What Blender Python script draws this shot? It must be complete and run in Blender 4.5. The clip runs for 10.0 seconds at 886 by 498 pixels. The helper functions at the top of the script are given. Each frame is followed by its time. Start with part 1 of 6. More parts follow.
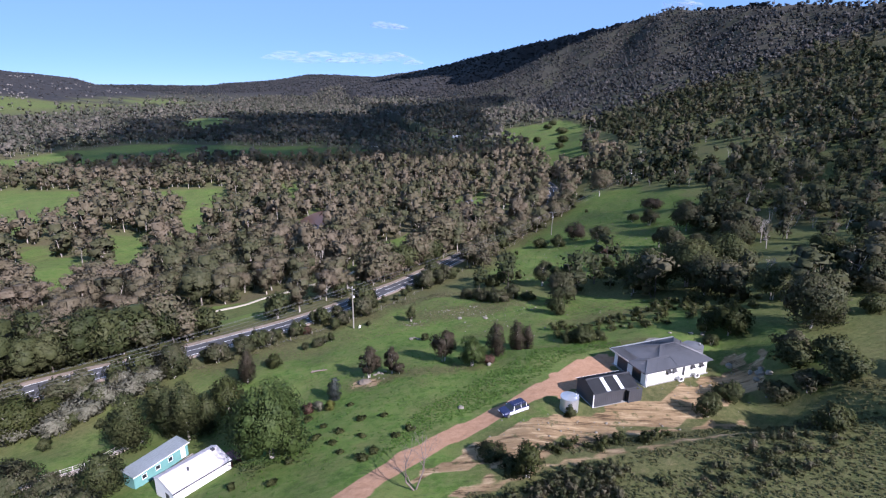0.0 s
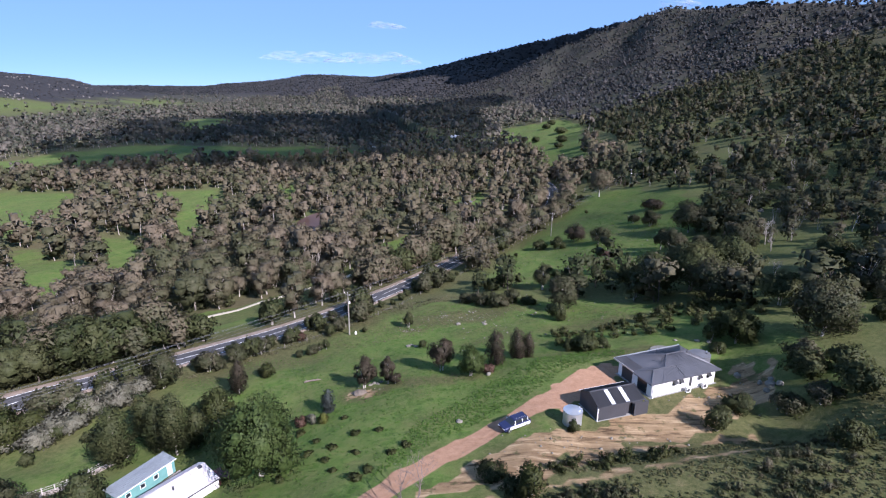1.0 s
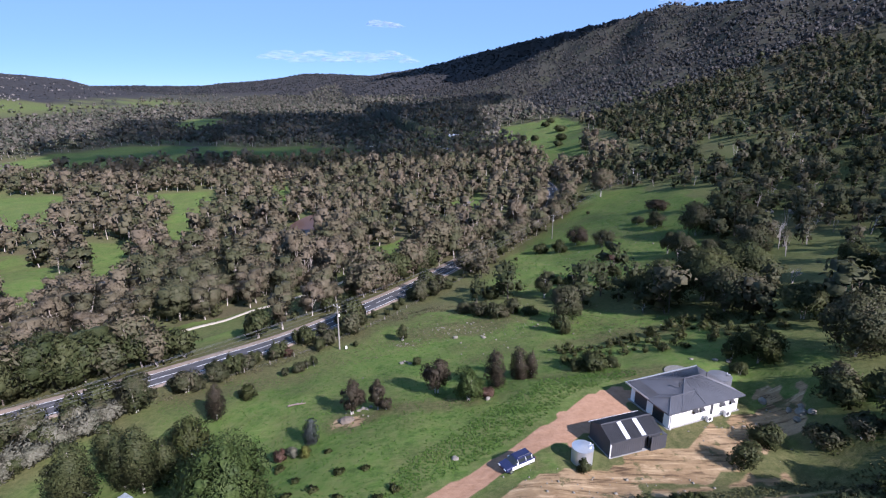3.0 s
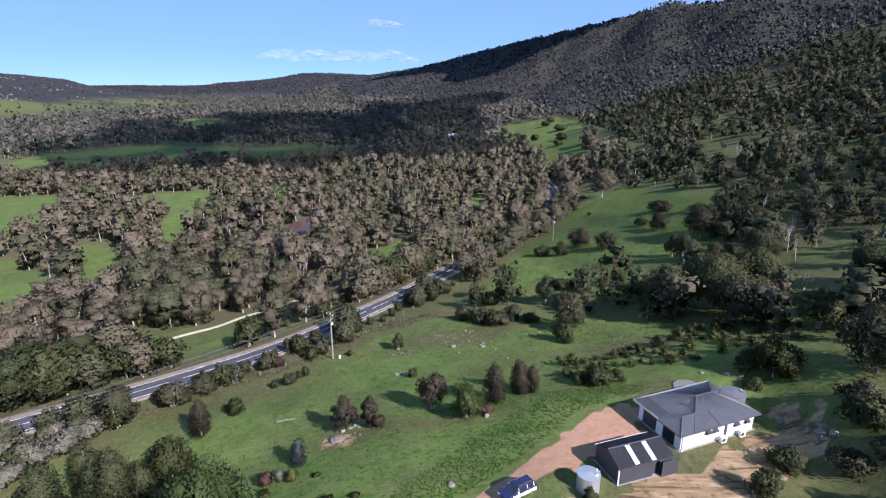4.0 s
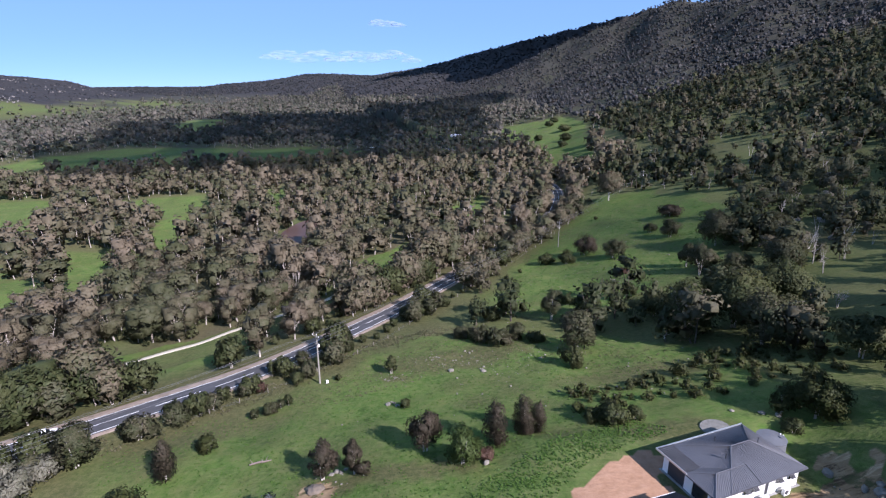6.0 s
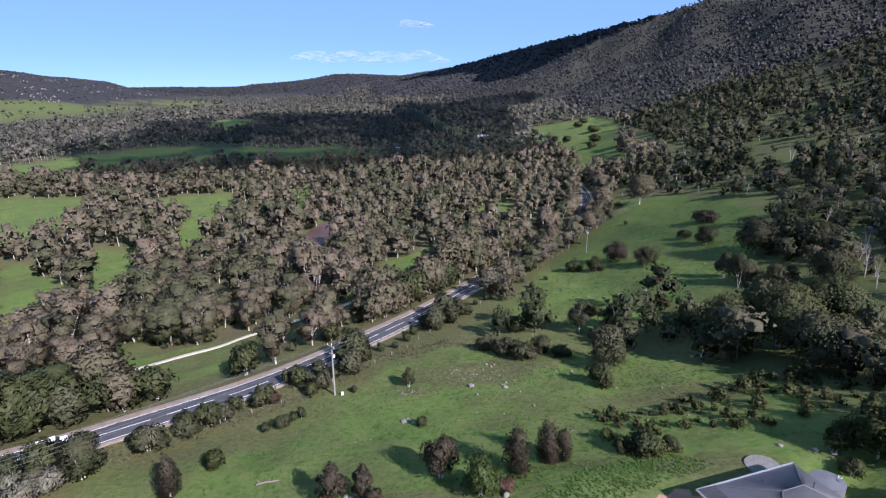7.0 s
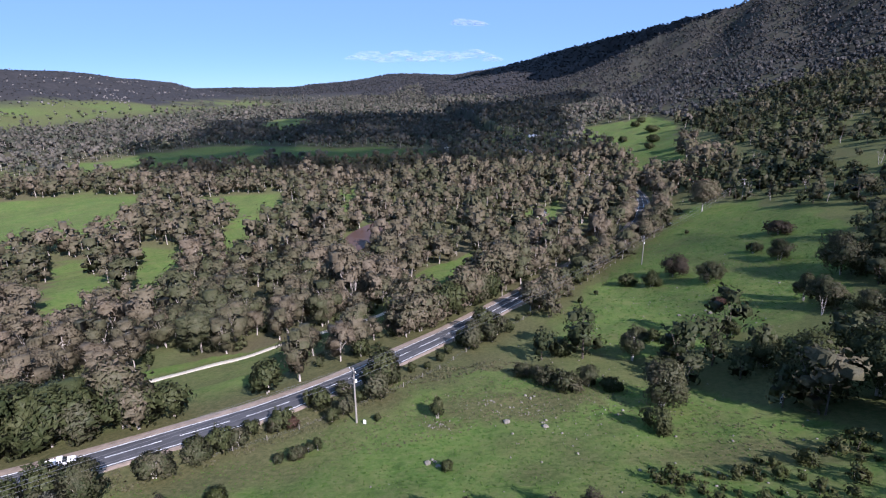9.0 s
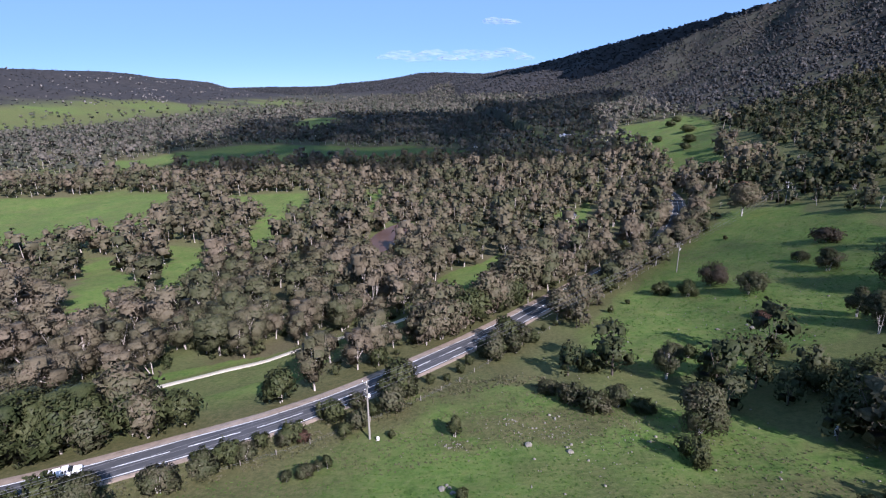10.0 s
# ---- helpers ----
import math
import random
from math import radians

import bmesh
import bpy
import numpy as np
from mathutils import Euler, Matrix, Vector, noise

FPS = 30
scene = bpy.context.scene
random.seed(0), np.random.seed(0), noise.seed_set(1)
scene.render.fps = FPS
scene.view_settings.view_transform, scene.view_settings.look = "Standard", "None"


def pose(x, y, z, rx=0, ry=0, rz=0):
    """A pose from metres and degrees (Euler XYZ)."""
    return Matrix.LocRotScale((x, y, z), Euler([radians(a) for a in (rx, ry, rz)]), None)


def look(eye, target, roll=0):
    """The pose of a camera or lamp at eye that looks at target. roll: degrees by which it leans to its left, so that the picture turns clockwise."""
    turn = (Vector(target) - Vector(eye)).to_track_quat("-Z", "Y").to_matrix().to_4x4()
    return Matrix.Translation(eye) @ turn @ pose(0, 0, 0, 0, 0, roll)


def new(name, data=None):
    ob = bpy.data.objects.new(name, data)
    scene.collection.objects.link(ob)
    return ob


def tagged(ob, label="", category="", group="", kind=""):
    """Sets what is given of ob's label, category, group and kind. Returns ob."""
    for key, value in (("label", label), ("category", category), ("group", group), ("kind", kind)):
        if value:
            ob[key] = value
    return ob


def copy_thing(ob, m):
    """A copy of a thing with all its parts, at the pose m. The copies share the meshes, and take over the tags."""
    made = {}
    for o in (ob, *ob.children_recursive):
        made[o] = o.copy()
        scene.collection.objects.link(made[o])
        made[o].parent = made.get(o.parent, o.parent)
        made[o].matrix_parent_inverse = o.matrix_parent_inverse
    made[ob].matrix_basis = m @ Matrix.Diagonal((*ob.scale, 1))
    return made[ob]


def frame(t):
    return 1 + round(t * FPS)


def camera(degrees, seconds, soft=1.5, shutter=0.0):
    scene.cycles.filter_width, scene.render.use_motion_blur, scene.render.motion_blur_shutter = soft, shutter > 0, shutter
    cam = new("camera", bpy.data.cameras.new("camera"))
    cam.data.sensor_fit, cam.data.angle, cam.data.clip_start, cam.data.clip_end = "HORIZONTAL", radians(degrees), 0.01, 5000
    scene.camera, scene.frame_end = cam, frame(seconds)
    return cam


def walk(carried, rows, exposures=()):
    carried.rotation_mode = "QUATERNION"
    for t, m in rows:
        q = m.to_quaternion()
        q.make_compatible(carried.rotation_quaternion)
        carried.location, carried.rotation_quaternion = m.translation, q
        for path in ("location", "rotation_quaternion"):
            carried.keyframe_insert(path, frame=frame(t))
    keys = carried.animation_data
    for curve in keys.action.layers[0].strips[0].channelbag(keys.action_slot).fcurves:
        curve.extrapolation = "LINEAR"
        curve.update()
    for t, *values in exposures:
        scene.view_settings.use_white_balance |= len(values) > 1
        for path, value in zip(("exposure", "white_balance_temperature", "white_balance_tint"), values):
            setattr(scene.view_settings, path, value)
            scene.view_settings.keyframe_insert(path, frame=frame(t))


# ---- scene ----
cam = camera(79.6, 10.0, soft=1.2)
EXPO, KELVIN, TINT = 1.1, 5850, 20

# seconds, place, yaw, pitch, roll of the drone's camera
PATH = [
    (0.0, 0.00, 0.00, 48.00, -0.00, -16.91, 0.74),
    (0.5, 0.13, 1.77, 48.03, -0.10, -16.93, 0.66),
    (1.0, 0.25, 3.64, 48.04, -0.13, -16.93, 0.57),
    (1.5, 0.43, 5.68, 48.03, -0.17, -16.97, 0.45),
    (2.0, 0.65, 7.86, 47.98, -0.17, -17.03, 0.34),
    (2.5, 0.90, 10.10, 47.89, -0.18, -17.05, 0.26),
    (4.0, 1.81, 17.77, 47.74, -0.21, -17.17, 0.13),
    (4.5, 2.19, 20.36, 47.67, -0.18, -17.18, 0.04),
    (5.0, 2.54, 23.13, 47.67, -0.22, -17.17, -0.04),
    (5.5, 2.94, 25.91, 47.58, -0.24, -17.17, -0.09),
    (5.7, 3.09, 27.06, 47.58, -0.22, -17.16, -0.10),
    (6.8, 3.92, 33.39, 47.54, 2.60, -17.14, -0.16),
    (7.0, 4.07, 34.54, 47.54, 3.07, -17.14, -0.17),
    (7.5, 4.51, 37.51, 47.53, 4.29, -17.16, -0.25),
    (8.0, 5.00, 40.55, 47.52, 5.57, -17.17, -0.34),
    (8.5, 5.49, 43.49, 47.42, 7.05, -17.18, -0.46),
    (9.0, 5.92, 46.50, 47.35, 8.63, -17.19, -0.55),
    (9.5, 6.24, 49.59, 47.27, 10.10, -17.22, -0.61),
    (10.0, 6.47, 52.80, 47.20, 11.85, -17.26, -0.71),
]


def drone_pose(x, y, z, yaw, pitch, roll):
    a, b = radians(yaw), radians(pitch)
    way = Vector((-math.sin(a) * math.cos(b), math.cos(a) * math.cos(b), math.sin(b)))
    eye = Vector((x, y, z))
    return look(eye, eye + way, roll)


# brightness and white balance of the clip
walk(cam, [(t, drone_pose(*p)) for t, *p in PATH], exposures=[(0.0, EXPO, KELVIN, TINT)])

# ---- light: late-morning sun from behind on the right, broken cumulus ----
SUN = Vector((0.66, -0.75, 0.73)).normalized()
world = bpy.data.worlds.new("sky")
scene.world = world
world.use_nodes = True
wn = world.node_tree.nodes
sky = wn.new("ShaderNodeTexSky")
sky.sky_type, sky.sun_disc = "NISHITA", False
sky.sun_elevation = math.asin(SUN.z)
sky.sun_rotation = math.atan2(SUN.x, SUN.y)
sky.altitude, sky.air_density, sky.dust_density, sky.ozone_density = 3000, 0.52, 0.0, 5.0
wn["Background"].inputs["Strength"].default_value = 0.100
# a flat pale blue, mixed over the sky texture, evens out the blue
deep = wn.new("ShaderNodeMix")
deep.data_type = "RGBA"
deep.inputs["Factor"].default_value = 0.78
deep.inputs["B"].default_value = (1.48, 2.62, 4.5, 1)
world.node_tree.links.new(sky.outputs[0], deep.inputs["A"])
world.node_tree.links.new(deep.outputs["Result"], wn["Background"].inputs["Color"])
lamp = bpy.data.lights.new("sun", "SUN")
lamp.energy, lamp.angle, lamp.color = 4.9, radians(0.55), (1.0, 0.925, 0.90)
new("sun", lamp).matrix_world = look(SUN * 100, (0, 0, 0))


# ---- materials ----
class Mat:
    """A node material under construction."""

    def __init__(self, name, rough=0.8, metal=0.0):
        self.m = bpy.data.materials.new(name)
        self.m.use_nodes = True
        self.t = self.m.node_tree
        self.b = self.t.nodes["Principled BSDF"]
        self.b.inputs["Roughness"].default_value = rough
        self.b.inputs["Metallic"].default_value = metal
        self.c = self.t.nodes.new("ShaderNodeTexCoord").outputs["Object"]

    def node(self, kind, **values):
        n = self.t.nodes.new(kind)
        for k, v in values.items():
            n.inputs[k].default_value = v
        return n

    def link(self, a, b):
        self.t.links.new(a, b)

    def noise(self, scale, detail=4.0, rough=0.55, stretch=None):
        n = self.node("ShaderNodeTexNoise", Scale=scale, Detail=detail, Roughness=rough)
        src = self.c
        if stretch:
            mp = self.node("ShaderNodeMapping")
            mp.inputs["Scale"].default_value = stretch
            self.link(src, mp.inputs["Vector"])
            src = mp.outputs["Vector"]
        self.link(src, n.inputs["Vector"])
        return n.outputs["Fac"]

    def ramp(self, fac, *stops):
        n = self.t.nodes.new("ShaderNodeValToRGB")
        e = n.color_ramp.elements
        while len(e) < len(stops):
            e.new(0.5)
        for el, (p, col) in zip(e, stops):
            el.position, el.color = p, (*col, 1)
        self.link(fac, n.inputs["Fac"])
        return n.outputs["Color"]

    def mix(self, fac, a, b, mode="MIX"):
        n = self.t.nodes.new("ShaderNodeMix")
        n.data_type, n.blend_type = "RGBA", mode
        for v, sock in ((fac, n.inputs["Factor"]), (a, n.inputs["A"]), (b, n.inputs["B"])):
            if isinstance(v, (int, float)):
                sock.default_value = v
            elif isinstance(v, tuple):
                sock.default_value = (*v, 1)
            else:
                self.link(v, sock)
        return n.outputs["Result"]

    def attr(self, name):
        n = self.t.nodes.new("ShaderNodeAttribute")
        n.attribute_name = name
        return n

    def colour(self, socket):
        if isinstance(socket, tuple):
            self.b.inputs["Base Color"].default_value = (*socket, 1)
        else:
            self.link(socket, self.b.inputs["Base Color"])

    def bump(self, fac, strength=0.3, distance=0.02):
        n = self.node("ShaderNodeBump", Strength=strength, Distance=distance)
        self.link(fac, n.inputs["Height"])
        self.link(n.outputs["Normal"], self.b.inputs["Normal"])

    def rough(self, fac, lo, hi):
        n = self.t.nodes.new("ShaderNodeMapRange")
        n.inputs["To Min"].default_value, n.inputs["To Max"].default_value = lo, hi
        self.link(fac, n.inputs["Value"])
        self.link(n.outputs["Result"], self.b.inputs["Roughness"])


def plain(name, col, rough=0.7, metal=0.0, vary=0.25, scale=3.0, bump=0.0, stretch=None):
    """Paint, metal or wood with a coarse and a fine change of tone."""
    m = Mat(name, rough, metal)
    lo, hi = tuple(v * (1 - vary) for v in col), tuple(min(1, v * (1 + vary)) for v in col)
    big = m.noise(scale, 3, stretch=stretch)
    fine = m.noise(scale * 9, 3, stretch=stretch)
    c1 = m.ramp(big, (0.3, lo), (0.7, hi))
    m.colour(m.mix(0.35, c1, m.ramp(fine, (0.35, lo), (0.65, hi))))
    m.rough(fine, max(0.05, rough - 0.12), min(1, rough + 0.12))
    if bump:
        m.bump(fine, bump, 0.02)
    return m.m


def ground_material():
    m = Mat("pasture_and_forest_floor", 0.95)
    m.b.inputs["Specular IOR Level"].default_value = 0.08
    a = m.t.nodes.new("ShaderNodeSeparateColor")
    m.link(m.attr("cover").outputs["Color"], a.inputs["Color"])
    lush, litter, soil = a.outputs["Red"], a.outputs["Green"], a.outputs["Blue"]
    big, mid, fine, tiny = m.noise(0.018, 5), m.noise(0.13, 5, 0.65), m.noise(1.1, 5, 0.7), m.noise(6.0, 3, 0.7)

    def ragged(mask, amount=0.55):
        """A mask whose edge is broken up by roots and clods."""
        n = m.t.nodes.new("ShaderNodeMath")
        n.operation = "MULTIPLY_ADD"
        n.inputs[1].default_value = amount
        m.link(m.mix(0.5, m.noise(0.9, 5, 0.7), m.noise(3.5, 4, 0.7)), n.inputs[0])
        m.link(mask, n.inputs[2])
        e = 0.5 * amount
        return m.ramp(n.outputs[0], (0.36 + e, (0, 0, 0)), (0.62 + e, (1, 1, 1)))

    grass = m.ramp(mid, (0.3, (0.050, 0.096, 0.018)), (0.52, (0.078, 0.134, 0.026)), (0.72, (0.136, 0.150, 0.046)))
    grass = m.mix(m.ramp(fine, (0.42, (0, 0, 0)), (0.7, (1, 1, 1))), grass, (0.108, 0.152, 0.042))
    grass = m.mix(m.ramp(tiny, (0.52, (0, 0, 0)), (0.72, (0.7, 0.7, 0.7))), grass, (0.034, 0.056, 0.020))
    patch = m.noise(0.45, 4, 0.65)
    grass = m.mix(m.ramp(patch, (0.45, (0, 0, 0)), (0.72, (0.45, 0.45, 0.45))), grass, (0.160, 0.152, 0.064))
    grass = m.mix(m.ramp(patch, (0.28, (0.75, 0.75, 0.75)), (0.44, (0, 0, 0))), grass, (0.034, 0.062, 0.015))
    dry = m.ramp(fine, (0.3, (0.052, 0.058, 0.022)), (0.5, (0.092, 0.090, 0.038)), (0.72, (0.140, 0.124, 0.058)))
    dry = m.mix(m.ramp(tiny, (0.5, (0, 0, 0)), (0.7, (0.8, 0.8, 0.8))), dry, (0.040, 0.046, 0.018))
    field = m.mix(lush, dry, grass)
    floor = m.ramp(fine, (0.3, (0.058, 0.055, 0.028)), (0.55, (0.106, 0.092, 0.050)), (0.75, (0.085, 0.100, 0.038)))
    floor = m.mix(m.ramp(big, (0.4, (0, 0, 0)), (0.65, (0.45, 0.45, 0.45))), floor, grass)
    # heath and all far wooded ground blend to one dark grey
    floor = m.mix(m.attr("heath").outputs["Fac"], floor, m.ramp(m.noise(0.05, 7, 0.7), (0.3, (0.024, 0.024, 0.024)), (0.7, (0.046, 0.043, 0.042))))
    earth = m.ramp(mid, (0.3, (0.18, 0.118, 0.062)), (0.5, (0.27, 0.188, 0.102)), (0.7, (0.37, 0.272, 0.162)))
    earth = m.mix(m.ramp(fine, (0.4, (0, 0, 0)), (0.7, (0.5, 0.5, 0.5))), earth, (0.16, 0.11, 0.07))
    # wash-outs that run along the bank, the shade of their crevices painted dark
    turn = m.node("ShaderNodeMapping")
    turn.inputs["Rotation"].default_value = (0, 0, -0.36)
    turn.inputs["Scale"].default_value = (0.16, 1.0, 0.6)
    m.link(m.c, turn.inputs["Vector"])
    wash = m.node("ShaderNodeTexNoise", Scale=1.0, Detail=5.0, Roughness=0.65, Distortion=0.4)
    m.link(turn.outputs["Vector"], wash.inputs["Vector"])
    earth = m.mix(m.ramp(wash.outputs["Fac"], (0.36, (0.95, 0.95, 0.95)), (0.47, (0, 0, 0))), earth, (0.070, 0.046, 0.026))
    earth = m.mix(m.ramp(wash.outputs["Fac"], (0.54, (0, 0, 0)), (0.66, (0.8, 0.8, 0.8))), earth, (0.43, 0.325, 0.195))
    earth = m.mix(m.ramp(patch, (0.34, (0.8, 0.8, 0.8)), (0.42, (0, 0, 0))), earth, (0.060, 0.066, 0.026))
    c = m.mix(litter, field, floor)
    clay = m.ramp(fine, (0.3, (0.26, 0.150, 0.090)), (0.7, (0.36, 0.222, 0.142)))
    clay = m.mix(m.ramp(tiny, (0.52, (0, 0, 0)), (0.75, (0.5, 0.5, 0.5))), clay, (0.24, 0.14, 0.085))
    c = m.mix(ragged(soil), c, earth)
    m.colour(m.mix(ragged(m.attr("clay").outputs["Fac"], 0.35), c, clay))
    m.bump(m.mix(0.5, fine, wash.outputs["Fac"]), 0.6, 0.35)
    return m.m


def leaf_material(name, lo, mid, hi):
    m = Mat(name, 0.6)
    t = m.attr("tone").outputs["Fac"]
    c = m.ramp(t, (0.0, lo), (0.5, mid), (1.0, hi))
    f = m.noise(0.9, 3)
    g = m.node("ShaderNodeNewGeometry").outputs["Random Per Island"]
    c = m.mix(m.ramp(f, (0.35, (0, 0, 0)), (0.7, (0.55, 0.55, 0.55))), c, m.mix(0.35, c, hi))
    c = m.mix(m.ramp(g, (0.0, (0, 0, 0)), (1.0, (0.35, 0.35, 0.35))), c, m.mix(0.4, c, lo))
    # sprays and gaps within a clump
    grain = m.ramp(m.noise(4.5, 3, 0.7), (0.30, (0.62, 0.62, 0.62)), (0.52, (0.97, 0.97, 0.97)), (0.72, (1.2, 1.2, 1.18)))
    c = m.mix(1.0, c, grain, "MULTIPLY")
    m.colour(c)
    m.b.inputs["Specular IOR Level"].default_value = 0.2
    thin = m.t.nodes.new("ShaderNodeBsdfTranslucent")
    both = m.t.nodes.new("ShaderNodeMixShader")
    both.inputs["Fac"].default_value = 0.46
    m.link(c, thin.inputs["Color"])
    # leaf clumps share the roundness of the bough they sit on
    turn = m.t.nodes.new("ShaderNodeVectorTransform")
    turn.vector_type, turn.convert_from, turn.convert_to = "NORMAL", "OBJECT", "WORLD"
    m.link(m.attr("rounded_to").outputs["Vector"], turn.inputs["Vector"])
    m.link(turn.outputs["Vector"], m.b.inputs["Normal"])
    m.link(turn.outputs["Vector"], thin.inputs["Normal"])
    m.link(m.b.outputs["BSDF"], both.inputs[1])
    m.link(thin.outputs["BSDF"], both.inputs[2])
    m.link(both.outputs["Shader"], m.t.nodes["Material Output"].inputs["Surface"])
    return m.m


M_GROUND = ground_material()
M_BARK = plain("grey_gum_bark", (0.36, 0.32, 0.28), 0.9, vary=0.45, scale=1.2, stretch=(1, 1, 0.3))
M_DARKBARK = plain("dark_rough_bark", (0.10, 0.082, 0.065), 0.9, vary=0.4, scale=1.5)
M_PALE = plain("bleached_wood", (0.42, 0.39, 0.35), 0.9, vary=0.25, scale=1.5)
M_GUM = leaf_material("gum_leaves", (0.090, 0.100, 0.047), (0.174, 0.150, 0.096), (0.230, 0.186, 0.132))
M_DARK = leaf_material("dark_leaves", (0.046, 0.063, 0.023), (0.083, 0.097, 0.039), (0.128, 0.133, 0.059))
# far foliage: the blue-grey of distant haze is mixed into the leaf colours
M_FARHILL = leaf_material("haze_blue_hill_forest", (0.045, 0.054, 0.058), (0.084, 0.087, 0.088), (0.142, 0.133, 0.127))
M_GUMFAR = leaf_material("haze_blue_gum_leaves", (0.082, 0.096, 0.062), (0.150, 0.143, 0.112), (0.205, 0.182, 0.150))
M_HILL = leaf_material("hill_scrub_leaves", (0.048, 0.065, 0.024), (0.095, 0.101, 0.051), (0.163, 0.143, 0.095))
M_PINE = leaf_material("pine_needles", (0.050, 0.078, 0.022), (0.082, 0.123, 0.035), (0.119, 0.155, 0.051))
M_OLIVE = leaf_material("olive_leaves", (0.044, 0.058, 0.016), (0.072, 0.084, 0.027), (0.108, 0.112, 0.044))
M_BROWN = leaf_material("brown_casuarina_leaves", (0.051, 0.048, 0.029), (0.088, 0.073, 0.049), (0.128, 0.100, 0.073))
M_GREY = leaf_material("silver_grey_leaves", (0.15, 0.155, 0.105), (0.23, 0.225, 0.165), (0.30, 0.285, 0.22))
M_SILVER = leaf_material("blue_grey_needles", (0.05, 0.062, 0.055), (0.082, 0.098, 0.09), (0.13, 0.145, 0.14))
M_RED = leaf_material("reddish_brown_leaves", (0.075, 0.045, 0.032), (0.13, 0.075, 0.052), (0.19, 0.12, 0.09))
M_YELLOW = leaf_material("yellow_green_leaves", (0.12, 0.14, 0.03), (0.18, 0.19, 0.045), (0.24, 0.24, 0.08))
M_ASPHALT = plain("worn_asphalt", (0.055, 0.055, 0.058), 0.85, vary=0.25, scale=0.5, bump=0.15)
M_GRAVEL = plain("gravel_shoulder", (0.24, 0.185, 0.14), 0.95, vary=0.35, scale=0.6, bump=0.4)
M_LINE = plain("road_paint", (0.72, 0.72, 0.70), 0.7, vary=0.15, scale=0.8)


def cloud_material(name, cover):
    """Bright vapour that lets part of the sunlight through."""
    m = Mat(name, 1.0)
    m.colour(m.ramp(m.noise(0.004), (0.3, (0.82, 0.83, 0.86)), (0.7, (0.90, 0.90, 0.91))))
    m.b.inputs["Alpha"].default_value = cover
    return m.m


M_CLOUD = cloud_material("cloud_white", 0.50)
M_THICK = cloud_material("thick_cloud_white", 0.82)
M_HAZY = cloud_material("thin_cloud_white", 0.12)


# ---- mesh helpers ----
def part(name, bm, material, parent=None, label=""):
    """Links a bmesh as one mesh object, under a thing or part if given."""
    me = bpy.data.meshes.new(name)
    bm.to_mesh(me)
    bm.free()
    me.materials.append(material)
    ob = new(name, me)
    if parent:
        ob.parent = parent
    if label:
        tagged(ob, label)
    return ob


def quads(name, verts, faces, materials, index=None, tone=None, smooth_faces=False, rounded_to=None):
    """A mesh object from arrays of vertices and of quads."""
    me = bpy.data.meshes.new(name)
    nv, nf = len(verts), len(faces)
    me.vertices.add(nv)
    me.vertices.foreach_set("co", np.ascontiguousarray(verts, np.float32).ravel())
    me.loops.add(nf * 4)
    me.loops.foreach_set("vertex_index", np.ascontiguousarray(faces, np.int32).ravel())
    me.polygons.add(nf)
    me.polygons.foreach_set("loop_start", np.arange(0, nf * 4, 4, dtype=np.int32))
    for m in materials:
        me.materials.append(m)
    if index is not None:
        me.polygons.foreach_set("material_index", np.ascontiguousarray(index, np.int32))
    if tone is not None:
        me.attributes.new("tone", "FLOAT", "POINT").data.foreach_set("value", np.ascontiguousarray(tone, np.float32))
    if rounded_to is not None:
        me.attributes.new("rounded_to", "FLOAT_VECTOR", "POINT").data.foreach_set("vector", np.ascontiguousarray(rounded_to, np.float32).ravel())
    if smooth_faces:
        me.polygons.foreach_set("use_smooth", np.ones(nf, bool))
    me.update(calc_edges=True)
    return new(name, me)


def box(bm, x0, x1, y0, y1, z0, z1, m=None):
    r = bmesh.ops.create_cube(bm, size=1, matrix=(m or Matrix()) @ Matrix.Translation(((x0 + x1) / 2, (y0 + y1) / 2, (z0 + z1) / 2)) @ Matrix.Diagonal((x1 - x0, y1 - y0, z1 - z0, 1)))
    return r["verts"]


def rod(bm, a, b, r0, r1=None, n=8):
    a, b = Vector(a), Vector(b)
    q = (b - a).to_track_quat("Z", "Y").to_matrix().to_4x4()
    bmesh.ops.create_cone(bm, cap_ends=True, segments=n, radius1=r0, radius2=r0 if r1 is None else r1, depth=(b - a).length, matrix=Matrix.Translation((a + b) / 2) @ q)


# ---- the lie of the land ----
# the main road's centre line, from south-west to north
ROAD = ((-190, 22), (-130, 68), (-73, 108), (-56, 123), (-39, 138), (-19.2, 170.8), (1, 207.1), (46, 293.5), (69, 338), (91, 426), (80, 520), (40, 640), (0, 800))


def rounded(line, times=2):
    """A polyline with its corners cut."""
    for _ in range(times):
        cut = [line[0]]
        for a, b in zip(line, line[1:]):
            cut.append(tuple(0.75 * p + 0.25 * q for p, q in zip(a, b)))
            cut.append(tuple(0.25 * p + 0.75 * q for p, q in zip(a, b)))
        line = cut + [line[-1]]
    return line


ROAD = rounded(ROAD)
